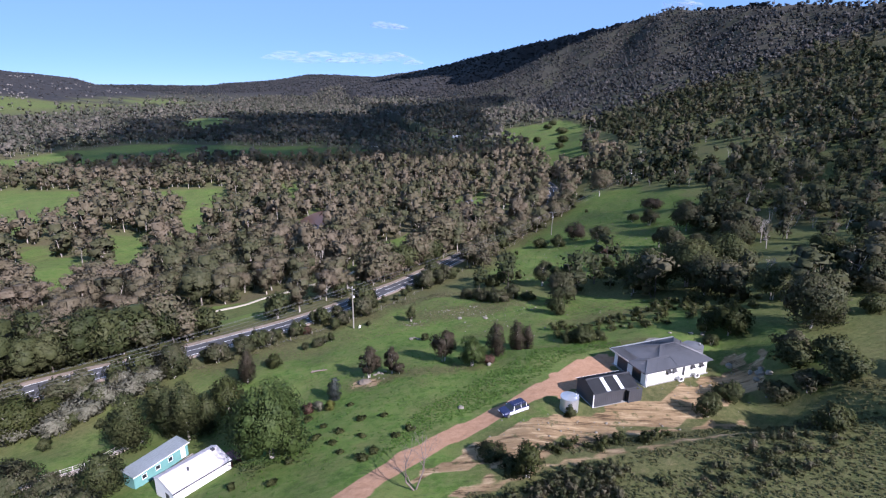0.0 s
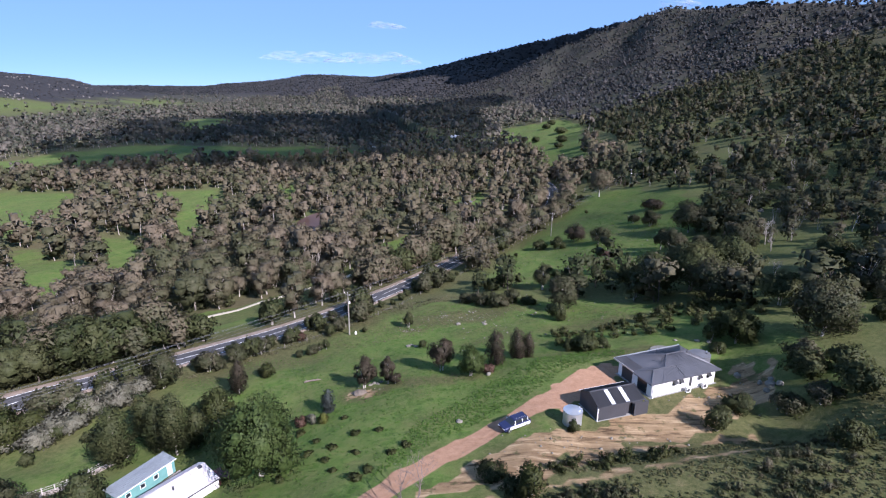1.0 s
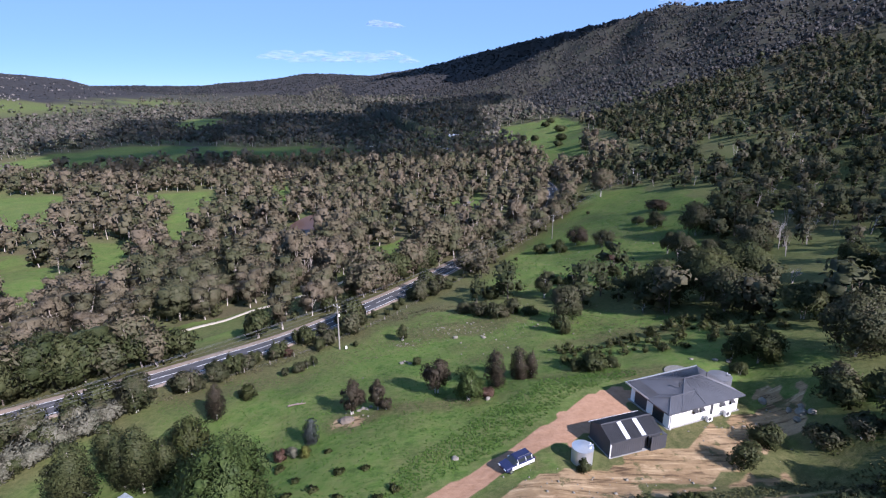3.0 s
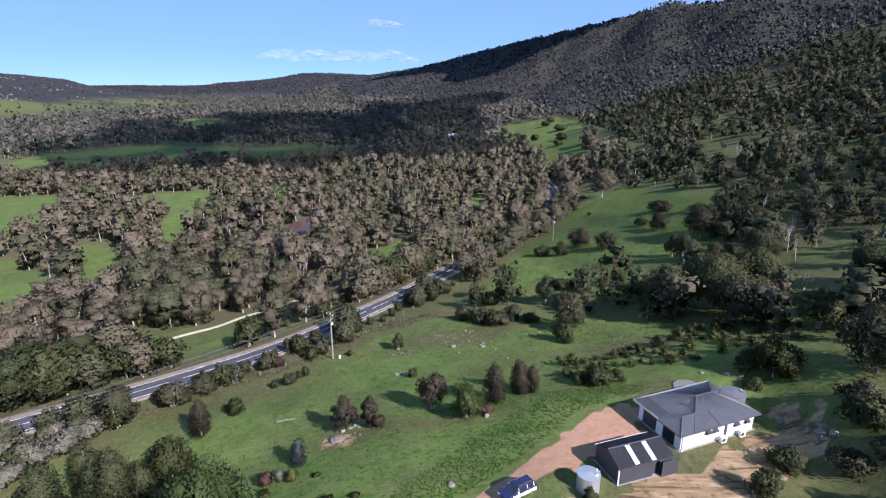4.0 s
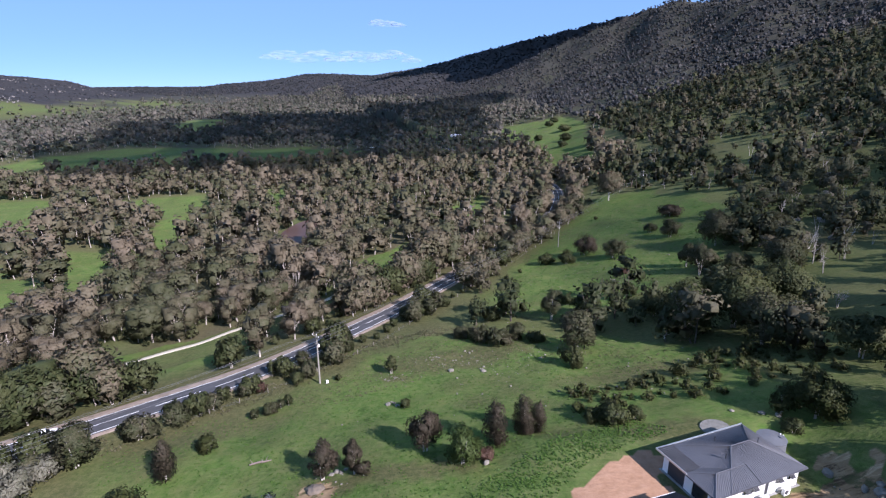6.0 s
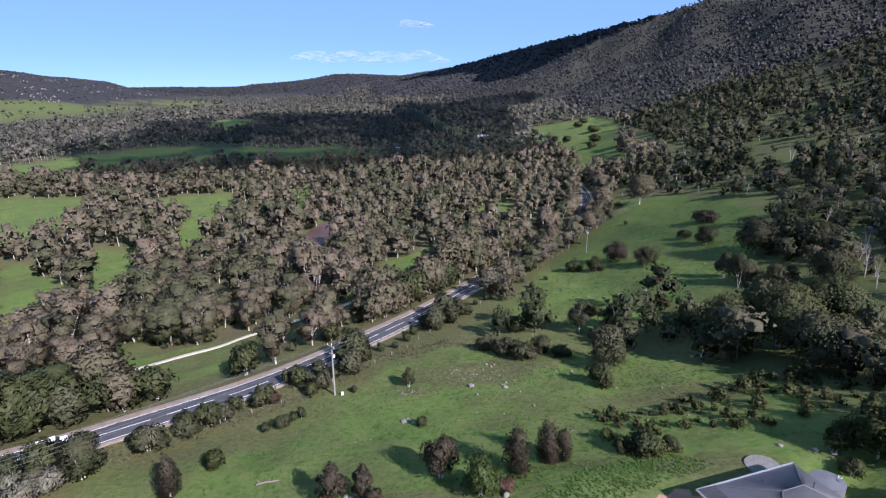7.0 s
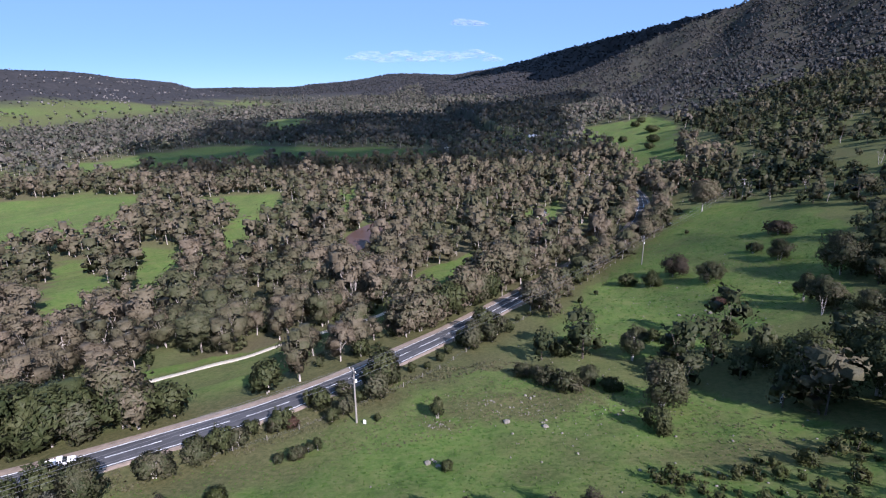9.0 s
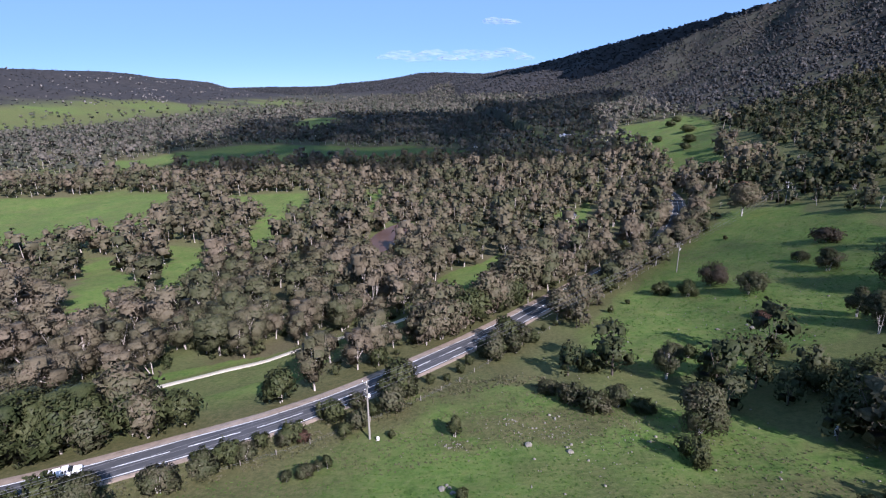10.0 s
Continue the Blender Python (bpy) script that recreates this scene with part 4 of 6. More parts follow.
plant("tree", -19.2, 83.4, 4.4, 2.6, M_SILVER, "small blue-grey conifer in the pasture", "tree", PADDOCK, column=True, low=0.02)
plant("shrub", -21.3, 80.4, 2.0, 2.0, M_GREY, "grey leafless-looking shrub in the pasture", "shrub", PADDOCK)
plant("shrub", -19.2, 79.8, 1.6, 2.0, M_YELLOW, "bright yellow-green shrub in the pasture", "shrub", PADDOCK)
plant("pine_tree", -25.0, 66.0, 13.0, 11.6, M_PINE, "broad bushy green pine beside the sheds", "tree", "", clumps=15000, leaf=0.36, low=0.02, stems=2, blobs=70, slim=0.4)
HOMESTEAD = "trees round the old sheds"
for x, y, h, w in ((-53.2, 77.8, 11, 6.9), (-44.1, 79.4, 12, 5.6), (-51.2, 84.2, 10.5, 5.4), (-47.6, 80.5, 10, 4.4), (-48.9, 63.8, 6.6, 6.3), (-41.4, 81.5, 8, 4)):
    plant("tree", x, y, h, w, M_DARK, "tall dark grey-green tree standing behind the old sheds", "tree", HOMESTEAD, low=0.08, stems=2, column=w < 7, blobs=16 if w < 7 else None)
plant("tree", -39.6, 86.2, 7.4, 7.1, M_OLIVE, "light olive-green tree behind the pine", "tree", HOMESTEAD)
for x, y, h, w in ((-63.8, 64.7, 5.5, 8.2), (-55, 61.4, 5.2, 7.6), (-50, 57, 4.6, 6.3), (-46.5, 55.5, 4.4, 6), (-70, 60, 6, 8)):
    plant("tree", x, y, h, w, M_HILL, "spreading scrubby tree near the old fence", "tree", HOMESTEAD, low=0.05)
for x, y, h, w in ((-81, 86.6, 7.5, 12), (-77.8, 89.7, 5.5, 8.6)):
    plant("tree", x, y, h, w, M_OLIVE, "wide olive-green tree below the road", "tree", HOMESTEAD)
for x, y, h, w in ((-73.5, 86.5, 3.4, 7), (-72, 91, 3.6, 7.5), (-69, 90.5, 3.2, 6.5), (-68.5, 95, 3.8, 7.5), (-77, 90, 3.6, 8), (-64.5, 97.5, 3.8, 7), (-80, 86, 3.4, 8), (-62, 101, 3.6, 6.5), (-67, 100.5, 3.8, 7), (-74, 96, 3.8, 7)):
    plant("shrub", x, y, h, w, M_GREY, "pale silver-grey wattle beside the road", "shrub", "silver wattles by the road", stems=4)
for x, y, h, w in ((-18.9, 68.8, 1, 2.4), (-15.5, 69.2, 0.9, 2.6), (-15.6, 65.6, 0.8, 2.1), (-12.5, 72.3, 0.8, 2.5), (-8.9, 72.1, 0.6, 2.1), (-15.5, 79, 0.8, 2), (-22.4, 77.3, 0.9, 2.7), (-26.5, 76.5, 1.2, 2.5), (-10.5, 59.5, 1.1, 2.9), (-6.4, 64.9, 0.7, 2.1),
                   (-22.5, 58.6, 1.1, 2.2), (-28.3, 59.4, 1.6, 1.8), (-9.2, 61.1, 1, 2.5), (-4.5, 66.4, 1.1, 2.3), (-18.6, 72.5, 0.8, 2.0), (-11.5, 66.5, 0.8, 2.0), (-14, 62.5, 0.7, 1.8), (-21.5, 63.5, 0.9, 2.0)):
    plant("shrub", x, y, h * 0.65, w * 0.72, M_OLIVE, "low olive tussock in rough grass", "shrub", "tussocks in the orchard", stems=4, leaf=0.14, clumps=260)
plant("shrub", 10.4, 52.6, 5.0, 3.8, M_OLIVE, "young upright olive-green tree on the bank", "tree", "bushes round the yard", low=0.05)
SLOPE = "trees on the near slope"
plant("tree", 54.5, 92.3, 6.4, 8.0, M_OLIVE, "open olive-green tree above the house", "tree", SLOPE, low=0.1, stems=3)
plant("tree", 51.0, 94.0, 4.2, 4.4, M_OLIVE, "open olive-green tree above the house", "tree", SLOPE, low=0.1, stems=3)
for x, y, h, w in ((51, 71.3, 3.2, 5), (54.5, 69.5, 3.2, 5.5), (58, 67.5, 5, 6.4), (57.5, 79, 3.8, 5.5), (56, 75.8, 4.2, 6.5), (60, 73.8, 3.8, 6), (45.2, 73.8, 2.8, 4.6), (48.5, 57, 3, 4.6), (64.5, 86, 10.5, 12), (28.9, 124.1, 4.6, 5), (79, 177.4, 8, 9), (94.1, 164, 8, 11), (84.9, 170, 5.4, 9), (75.3, 135.8, 11, 13), (64.4, 131.3, 12, 15), (54.6, 132.7, 11, 14), (63.6, 119.3, 10, 14), (54.3, 147.4, 6.6, 8), (63, 50, 8, 7), (72, 60, 8, 8), (70, 147, 9, 11), (70, 105, 7, 9), (84, 98, 7, 9), (94, 113, 8, 10), (88, 106, 6, 8), (78, 100, 5, 7), (95, 126, 8, 9), (102, 117, 8, 10), (76, 87, 3.5, 5)):
    plant("tree", x, y, h, w, M_HILL if (x + y) % 2 < 1 else M_DARK, "dark spreading gum on the slope above the house", "tree", SLOPE, low=0.12, stems=2, leaf=0.36)
for x, y, h, w in ((96, 202.6, 12, 15), (103.9, 202.3, 11, 13), (106.9, 191.2, 10, 11), (78.4, 185.4, 7.4, 5.5)):
    plant("tree", x, y, h, w, M_HILL, "large grey-green gum at the paddock edge", "tree", SLOPE, low=0.15, stems=2, leaf=0.45)
for x, y, h, w in ((31.7, 133.4, 9, 8.6), (31.3, 156.1, 8.4, 6.4), (64.7, 212.9, 7, 9), (90.5, 227.4, 6.8, 8.6), (87.7, 240.5, 4, 5.8)):
    plant("tree", x, y, h, w, M_HILL, "grey thin-leaved tree on the green slope", "tree", SLOPE, low=0.15, stems=3, bark=M_PALE)
for x, y, h, w in ((58.2, 227, 8, 9.5), (103.8, 259.9, 5, 11)):
    plant("tree", x, y, h, w, M_BROWN, "rusty brown tree in the long paddock", "tree", SLOPE, low=0.1)
plant("gum_tree", 99.6, 336, 15, 14, M_GUM, "tall gum with a pale bare trunk", "tree", "", low=0.4, stems=1, bark=M_PALE, leaf=0.8)


for x, y, h, w in ((140, 640, 8, 14), (155, 720, 8, 16), (128, 600, 6, 10), (150, 790, 8, 12), (165, 830, 7, 12), (120, 700, 7, 11)):
    plant("tree", x, y, h, w, M_DARK, "round dark tree in the hillside clearing", "tree", SLOPE, leaf=1.3, dense=True)


# ---- trees along the road ----
def roadside():
    rng = np.random.RandomState(77)
    protos = []
    for i, (mat, tall, wide, lab, low) in enumerate(((M_GUM, 10, 8, "grey-brown gum beside the country road", 0.2), (M_DARK, 8, 7.5, "dark leafy tree beside the country road", 0.1), (M_HILL, 6.5, 6, "olive-grey wattle beside the country road", 0.08), (M_DARK, 4.5, 5, "low dark scrub beside the country road", 0.03), (M_GUM, 8, 7, "brown half-bare gum beside the country road", 0.2))):
        p = plant("tree", 0, 0, tall, wide, mat, lab, "tree", "trees along the road", clumps=800, leaf=0.45, low=low, stems=2, seed=300 + i, dense=i in (1, 3))
        protos.append(p)
    used = set()
    step = rng.uniform
    pts = np.array(ROAD)
    run = np.concatenate([[0], np.cumsum(np.hypot(*np.diff(pts, axis=0).T))])

    def spot(s, d):
        x, y = np.interp(s, run, pts[:, 0]), np.interp(s, run, pts[:, 1])
        x2, y2 = np.interp(s + 2, run, pts[:, 0]), np.interp(s + 2, run, pts[:, 1])
        n = math.hypot(x2 - x, y2 - y)
        return x + (y2 - y) / n * d, y - (x2 - x) / n * d

    s = 50.0
    while s < 520:
        x, y = spot(s, 0)
        if y > 345:
            break
        sides = []
        if y > 196:
            sides += [(step(8, 13), (3,) if y < 203 else (0, 1, 2, 4))]
        elif y > 139:
            bare = 159 < y < 172 or 192 < y
            sides += [(step(9, 13), (3,))] if bare else [(step(6.8, 9.2), (1, 1, 2, 2, 3)), (step(10, 15), (1, 2, 3, 4))]
        elif x > -66:
            sides += [(step(6.4, 9), (2, 3, 3, 4))] if rng.rand() < 0.7 else []
        else:
            sides += [(step(6.5, 9), (2, 2, 1, 4)), (step(9.5, 13), (2, 3, 3))]
        if y < 120 or 172 < y < 230:
            sides += [(-step(8.5, 12), (1, 1, 2) if y < 140 else (0, 1, 2, 4)), (-step(13, 18), (1, 1, 0) if y < 140 else (0, 1, 4))]
        elif rng.rand() < 0.12:
            sides += [(-step(8, 10), (3,))]
        for d, kinds in sides:
            px, py = spot(s + step(-2, 2), d)
            gap = along(((-66, 115.3), (-44, 95.4)), np.array([px]), np.array([py]))[0][0]
            if along(TRACK, np.array([px]), np.array([py]))[0][0] < 3 or gap < 3.6:
                continue
            k = kinds[rng.randint(len(kinds))]
            sc = step(0.65, 1.15) * (0.9 if d > 0 else 1.3) * (0.6 if kinds == (3,) and d > 0 else 1.0)
            m = pose(px, py, gz(px, py) - 0.1, 0, 0, step(0, 360)) @ Matrix.Diagonal((sc, sc, sc * step(0.85, 1.15), 1))
            if k not in used:
                protos[k].matrix_basis = m
                used.add(k)
            else:
                c = copy_thing(protos[k], Matrix())
                c.matrix_basis = m
        s += step(3.8, 5.4)
    for x, y, k, sc in ((-62.5, 130.5, 1, 1.0), (-47.5, 141.8, 1, 1.05), (-66, 125, 0, 0.9), (-70, 128, 1, 0.7)):
        copy_thing(protos[k], Matrix()).matrix_basis = pose(x, y, gz(x, y) - 0.1, 0, 0, x * 7) @ Matrix.Scale(sc, 4)


roadside()


for x, y, h, w in ((-58.6, 103.2, 8.4, 8.2), (-52.5, 111.5, 5.0, 6.5), (-48, 116.5, 4.2, 5.5), (-43.5, 121.5, 3.6, 4.5), (-38.5, 126.8, 3.4, 4)):
    plant("tree", x, y, h, w, M_HILL, "grey-brown spreading tree between road and paddock", "tree", "trees along the road", low=0.08, stems=3, bark=M_PALE)


# ---- the dead tree on the bank and the fallen log ----
def bare_tree(x, y, tall, seed, label, mat, splay=0.45, depth=4):
    rng = np.random.RandomState(seed)
    tubes, twigs = [], []

    def grow(p, d, length, r, depth, out):
        q = p + d * length
        out.append(tube([p, (p + q) / 2 + rng.normal(0, 0.05, 3) * length, q], (r, r * 0.85, r * 0.65), 5))
        if depth == 0:
            return
        for _ in range(3):
            e = d + rng.normal(0, splay, 3) + (0, 0, 0.12)
            e /= np.linalg.norm(e)
            grow(p + d * length * rng.uniform(0.55, 1.0), e, length * rng.uniform(0.5, 0.78), r * 0.5, depth - 1, twigs if depth < 3 else tubes)

    for a in (0.6, 3.6):
        d = np.array([math.cos(a) * 0.45, math.sin(a) * 0.3, 1.0])
        grow(np.array([0, 0, -0.3]), d / np.linalg.norm(d), tall * 0.36, 0.11, depth, tubes)
    base = new("dead_tree")
    base.location = (x, y, gz(x, y))
    for nm, arr in (("trunk", tubes), ("twigs", twigs)):
        v, f = merge(arr)
        quads(nm, v, f, [mat], smooth_faces=True).parent = base
    return tagged(base, label, "tree")


M_TWIG = plain("grey_brown_twigs", (0.15, 0.115, 0.10), 0.9, vary=0.3, scale=2)
bare_tree(-2.9, 51.6, 8.2, 5, "leafless grey tree with two spreading stems", M_TWIG, splay=0.36, depth=6)
bare_tree(84, 129.9, 6, 6, "bleached dead tree on the slope", M_BARK)
bare_tree(110, 178, 7, 8, "pale dead tree among hillside scrub", M_PALE)


def fallen_log(x, y, turn, size=0.7, wood=None, label="grey fallen log with stub branches in the grass"):
    wood = wood or M_TWIG
    base = new("fallen_log")
    base.matrix_world = pose(x, y, gz(x, y), 0, 0, turn) @ Matrix.Scale(size, 4)
    v, f = tube([(-2.4, 0, 0.12), (-0.6, 0.15, 0.3), (1.0, 0, 0.35), (2.3, 0.25, 0.25)], (0.2, 0.24, 0.2, 0.12), 8)
    quads("stem", v, f, [wood], smooth_faces=True).parent = base
    for i, (a, b) in enumerate((((1.0, 0, 0.35), (1.7, 0.3, 1.5)), ((-1.6, 0, 0.2), (-2.2, 0.4, 1.1)), ((0.2, 0, 0.3), (0.5, -1.0, 0.7)))):
        v, f = tube([a, tuple((p + q) / 2 for p, q in zip(a, b)), b], (0.09, 0.06, 0.03), 6)
        quads("branch", v, f, [wood], smooth_faces=True).parent = base
    return tagged(base, label, "log")


fallen_log(-25.4, 98.1, 15)
fallen_log(59.6, 80.6, 150, 0.9, M_PALE, "bleached fallen tree with upturned branches on the slope")
fallen_log(51, 133, 60, 0.8, M_PALE, "bleached fallen branch in the shaded gully")

# ---- rocks ----
M_ROCK = plain("pale_granite", (0.17, 0.155, 0.125), 0.9, vary=0.3, scale=1.6, bump=0.5)


def rock(x, y, size, seed, label="pale lichened granite boulder in the grass"):
    rng = random.Random(seed)
    bm = bmesh.new()
    vs = bmesh.ops.create_icosphere(bm, subdivisions=2, radius=1)["verts"]
    sh = Vector((rng.uniform(0.8, 1.3), rng.uniform(0.7, 1.1), rng.uniform(0.5, 0.8)))
    for v in vs:
        v.co = v.co * (1 + 0.35 * noise.noise(v.co * 1.4 + Vector((seed, 0, 0))))
        v.co = Vector((v.co.x * sh.x, v.co.y * sh.y, v.co.z * sh.z)) * size
    ob = part("rock", bm, M_ROCK)
    ob.location = (x, y, gz(x, y) + 0.2 * size)
    ob.rotation_euler = (0, 0, rng.uniform(0, 6))
    return tagged(ob, label, "rock", "rocks")


for i, (x, y, s) in enumerate(((-7.3, 115.6, 0.5), (-6.2, 115.9, 0.3), (-5.5, 114.6, 0.35), (-6.8, 116.6, 0.3), (9.0, 89.9, 0.55), (11.3, 126.7, 0.5), (4.6, 128.4, 0.6), (56, 184.2, 0.7), (49.2, 186.7, 0.45), (52.4, 185, 0.3), (50, 82.8, 0.7), (52.4, 77.9, 0.8), (53.3, 77, 0.6), (51.4, 77.0, 0.55), (53.0, 78.9, 0.5), (51.6, 79.2, 0.5),
                               (3.1, 72.4, 0.5), (-12.3, 92.6, 0.4), (-11.6, 92.2, 0.35), (-11.0, 92.9, 0.3), (-12.9, 92.1, 0.3), (55.9, 187.2, 0.4), (48.5, 94.5, 0.45), (50.3, 93.6, 0.4), (45.2, 96.1, 0.3))):
    rock(x, y, s, i)
for i, (x, y, s) in enumerate(((134.3, 199.6, 4.0), (138, 203, 3.0), (131, 203, 2.4), (120, 182, 1.6), (126, 210, 1.8), (150, 230, 2.4), (160, 262, 2.2))):
    rock(x, y, s, 60 + i, "large grey granite outcrop on the hillside")


def pebbles():
    """Stones and clods on the bare patches."""
    rng = np.random.RandomState(12)
    vs, fs, base = [], [], 0
    cube = np.array([(-1, -1, -1), (1, -1, -1), (1, 1, -1), (-1, 1, -1), (-0.7, -0.7, 0.8), (0.7, -0.6, 0.9), (0.6, 0.7, 0.7), (-0.7, 0.6, 0.8)], float)
    fc = np.array([(0, 3, 2, 1), (4, 5, 6, 7), (0, 1, 5, 4), (1, 2, 6, 5), (2, 3, 7, 6), (3, 0, 4, 7)])
    for cx, cy, sx, sy, n in ((4.1, 134, 11, 5, 90), (-7.3, 128, 3.5, 1.6, 50), (20, 65, 14, 4, 70), (45, 76, 8, 4, 60), (2, 112, 30, 14, 16), (60, 200, 25, 25, 30), (-13, 90, 4, 3, 14), (14, 130, 26, 12, 150), (30, 112, 26, 16, 60), (52, 195, 40, 44, 160), (20, 150, 18, 10, 60), (75, 240, 40, 60, 100)):
        for _ in range(n):
            x, y, s = rng.normal(cx, sx * 0.5), rng.normal(cy, sy * 0.5), abs(rng.normal(0.05, 0.06)) + 0.03
            vs.append(cube * s * rng.uniform(0.6, 1.3, (1, 3)) * rng.uniform(0.8, 1.2, (8, 3)) + (x, y, gz(x, y) + 0.3 * s))
            fs.append(fc + base)
            base += 8
    ob = quads("stones", np.concatenate(vs), np.concatenate(fs), [M_ROCK])
    return tagged(ob, "small pale stones and clods scattered on the bare ground", "stones", kind="stuff")


def hill_rocks():
    """Granite tors on the bare western hill."""
    rng = np.random.RandomState(44)
    cube = np.array([(-1, -1, -1), (1, -1, -1), (1, 1, -1), (-1, 1, -1), (-0.7, -0.7, 0.8), (0.7, -0.6, 0.9), (0.6, 0.7, 0.7), (-0.7, 0.6, 0.8)], float)
    fc = np.array([(0, 3, 2, 1), (4, 5, 6, 7), (0, 1, 5, 4), (1, 2, 6, 5), (2, 3, 7, 6), (3, 0, 4, 7)])
    vs, fs = [], []
    while len(vs) < 300:
        cx, cy = rng.uniform(-1800, -1050), rng.uniform(1200, 2900)
        if gz(cx, cy) < 5:
            continue
        for _ in range(rng.randint(1, 6)):
            x, y, s = cx + rng.normal(0, 22), cy + rng.normal(0, 22), rng.uniform(0.8, 2.6)
            vs.append(cube * s * rng.uniform(0.6, 1.4, (1, 3)) * rng.uniform(0.8, 1.2, (8, 3)) + (x, y, gz(x, y) + 0.5 * s))
            fs.append(fc + 8 * len(fs))
    ob = quads("boulders", np.concatenate(vs), np.concatenate(fs), [M_TOR])
    return tagged(ob, "pale granite boulders scattered over the far hill", "boulders", kind="stuff")


M_TOR = plain("weathered_granite_tor", (0.17, 0.155, 0.14), 0.9, vary=0.3, scale=0.3)
hill_rocks()
pebbles()

# ---- buildings ----
M_WHITE = plain("white_rendered_wall", (0.78, 0.77, 0.74), 0.8, vary=0.06, scale=0.7)
M_SLATE = plain("slate_grey_steel_roofing", (0.098, 0.101, 0.112), 0.45, 0.25, vary=0.12, scale=0.6)
M_CHAR = plain("charcoal_steel_sheeting", (0.060, 0.062, 0.070), 0.5, 0.2, vary=0.15, scale=0.6)
M_GLASS = plain("dark_window_glass", (0.02, 0.025, 0.03), 0.08, 0.0, vary=0.2)
M_DOOR = plain("dark_panel_door", (0.05, 0.05, 0.055), 0.5, vary=0.2)
M_SKYLIGHT = plain("translucent_roof_sheet", (0.62, 0.65, 0.68), 0.35, vary=0.08)
M_CONCRETE = plain("grey_concrete", (0.24, 0.235, 0.22), 0.9, vary=0.15, scale=0.8, bump=0.2)
M_TEAL = plain("weathered_teal_paint", (0.125, 0.275, 0.255), 0.65, vary=0.16, scale=0.9)
M_PINKWHITE = plain("chalky_white_steel", (0.84, 0.80, 0.80), 0.55, 0.0, vary=0.05, scale=0.7)
M_MAROON = plain("dull_maroon_sheeting", (0.14, 0.035, 0.04), 0.6, vary=0.2)
M_TIMBER = plain("grey_weathered_timber", (0.24, 0.21, 0.18), 0.9, vary=0.3, scale=2, stretch=(4, 4, 0.5))
M_DARKTANK = plain("dark_grey_tank_sheet", (0.12, 0.125, 0.135), 0.55, 0.1, vary=0.12)
M_RUBBER = plain("black_rubber", (0.02, 0.02, 0.022), 0.8, vary=0.2)
M_NAVY = plain("dark_blue_car_paint", (0.022, 0.028, 0.075), 0.22, 0.3, vary=0.1)
M_CARWHITE = plain("white_car_paint", (0.78, 0.78, 0.78), 0.25, 0.0, vary=0.04)
M_CHROME = plain("bright_metal", (0.6, 0.6, 0.62), 0.25, 0.9, vary=0.1)
M_ROOFRED = plain("terracotta_red_roof", (0.34, 0.13, 0.08), 0.8, vary=0.2)


def wall_with_openings(bm, length, height_, thick, openings):
    """A wall along +x, its outer face at y = 0 and its body behind; openings: x0, x1, z0, z1."""
    x = 0.0
    for a, b, z0, z1 in sorted(openings):
        if a > x:
            box(bm, x, a, 0, thick, 0, height_)
        if z0 > 0:
            box(bm, a, b, 0, thick, 0, z0)
        if z1 < height_:
            box(bm, a, b, 0, thick, z1, height_)
        x = b
    if x < length:
        box(bm, x, length, 0, thick, 0, height_)


def window(parent, a, b, z0, z1, m, frame_mat, awning=False):
    """A framed window set in an opening of a wall whose own pose is m."""
    w = new("window")
    w.parent = parent
    w.matrix_basis = m
    bm = bmesh.new()
    for p in ((a, a + 0.06, z0, z1), (b - 0.06, b, z0, z1), (a + 0.06, b - 0.06, z0, z0 + 0.06), (a + 0.06, b - 0.06, z1 - 0.06, z1)):
        box(bm, p[0], p[1], -0.015, 0.09, p[2], p[3])
    part("frame", bm, frame_mat, w)
    bm = bmesh.new()
    box(bm, a + 0.06, b - 0.06, 0.03, 0.05, z0 + 0.06, z1 - 0.06)
    part("pane", bm, M_GLASS, w)
    if awning:
        bm = bmesh.new()
        vs = [bm.verts.new(p) for p in ((a - 0.1, -0.02, z1 + 0.12), (b + 0.1, -0.02, z1 + 0.12), (b + 0.1, -0.5, z1 - 0.3), (a - 0.1, -0.5, z1 - 0.3))]
        f = bm.faces.new(vs)
        bmesh.ops.solidify(bm, geom=[f], thickness=0.04)
        part("awning", bm, M_CHAR, w, "dark sloping window awning")


def sheet(bm, pts, thick=0.06):
    f = bm.faces.new([bm.verts.new(p) for p in pts])
    f.normal_update()
    if f.normal.z < 0:
        f.normal_flip()
    bmesh.ops.solidify(bm, geom=[f], thickness=thick)


def ribs(bm, a, b, c, d, step=0.25, tall=0.03):
    """Folded roof sheeting laid on the plane from edge a-b (eave) up to edge d-c (ridge), in one piece."""
    a, b, c, d = map(Vector, (a, b, c, d))
    n = (b - a).cross(d - a).normalized()
    if n.z < 0:
        n = -n
    count = max(2, int((b - a).length / step))
    prev = None
    for i in range(count + 1):
        for off, up in ((-0.09, 0.012), (-0.05, tall), (0.05, tall), (0.09, 0.012)):
            k = min(1.0, max(0.0, (i + off) / count))
            row = (bm.verts.new(a.lerp(b, k) + n * up), bm.verts.new(d.lerp(c, k) + n * up))
            if prev:
                bm.faces.new((prev[0], row[0], row[1], prev[1]))
            prev = row


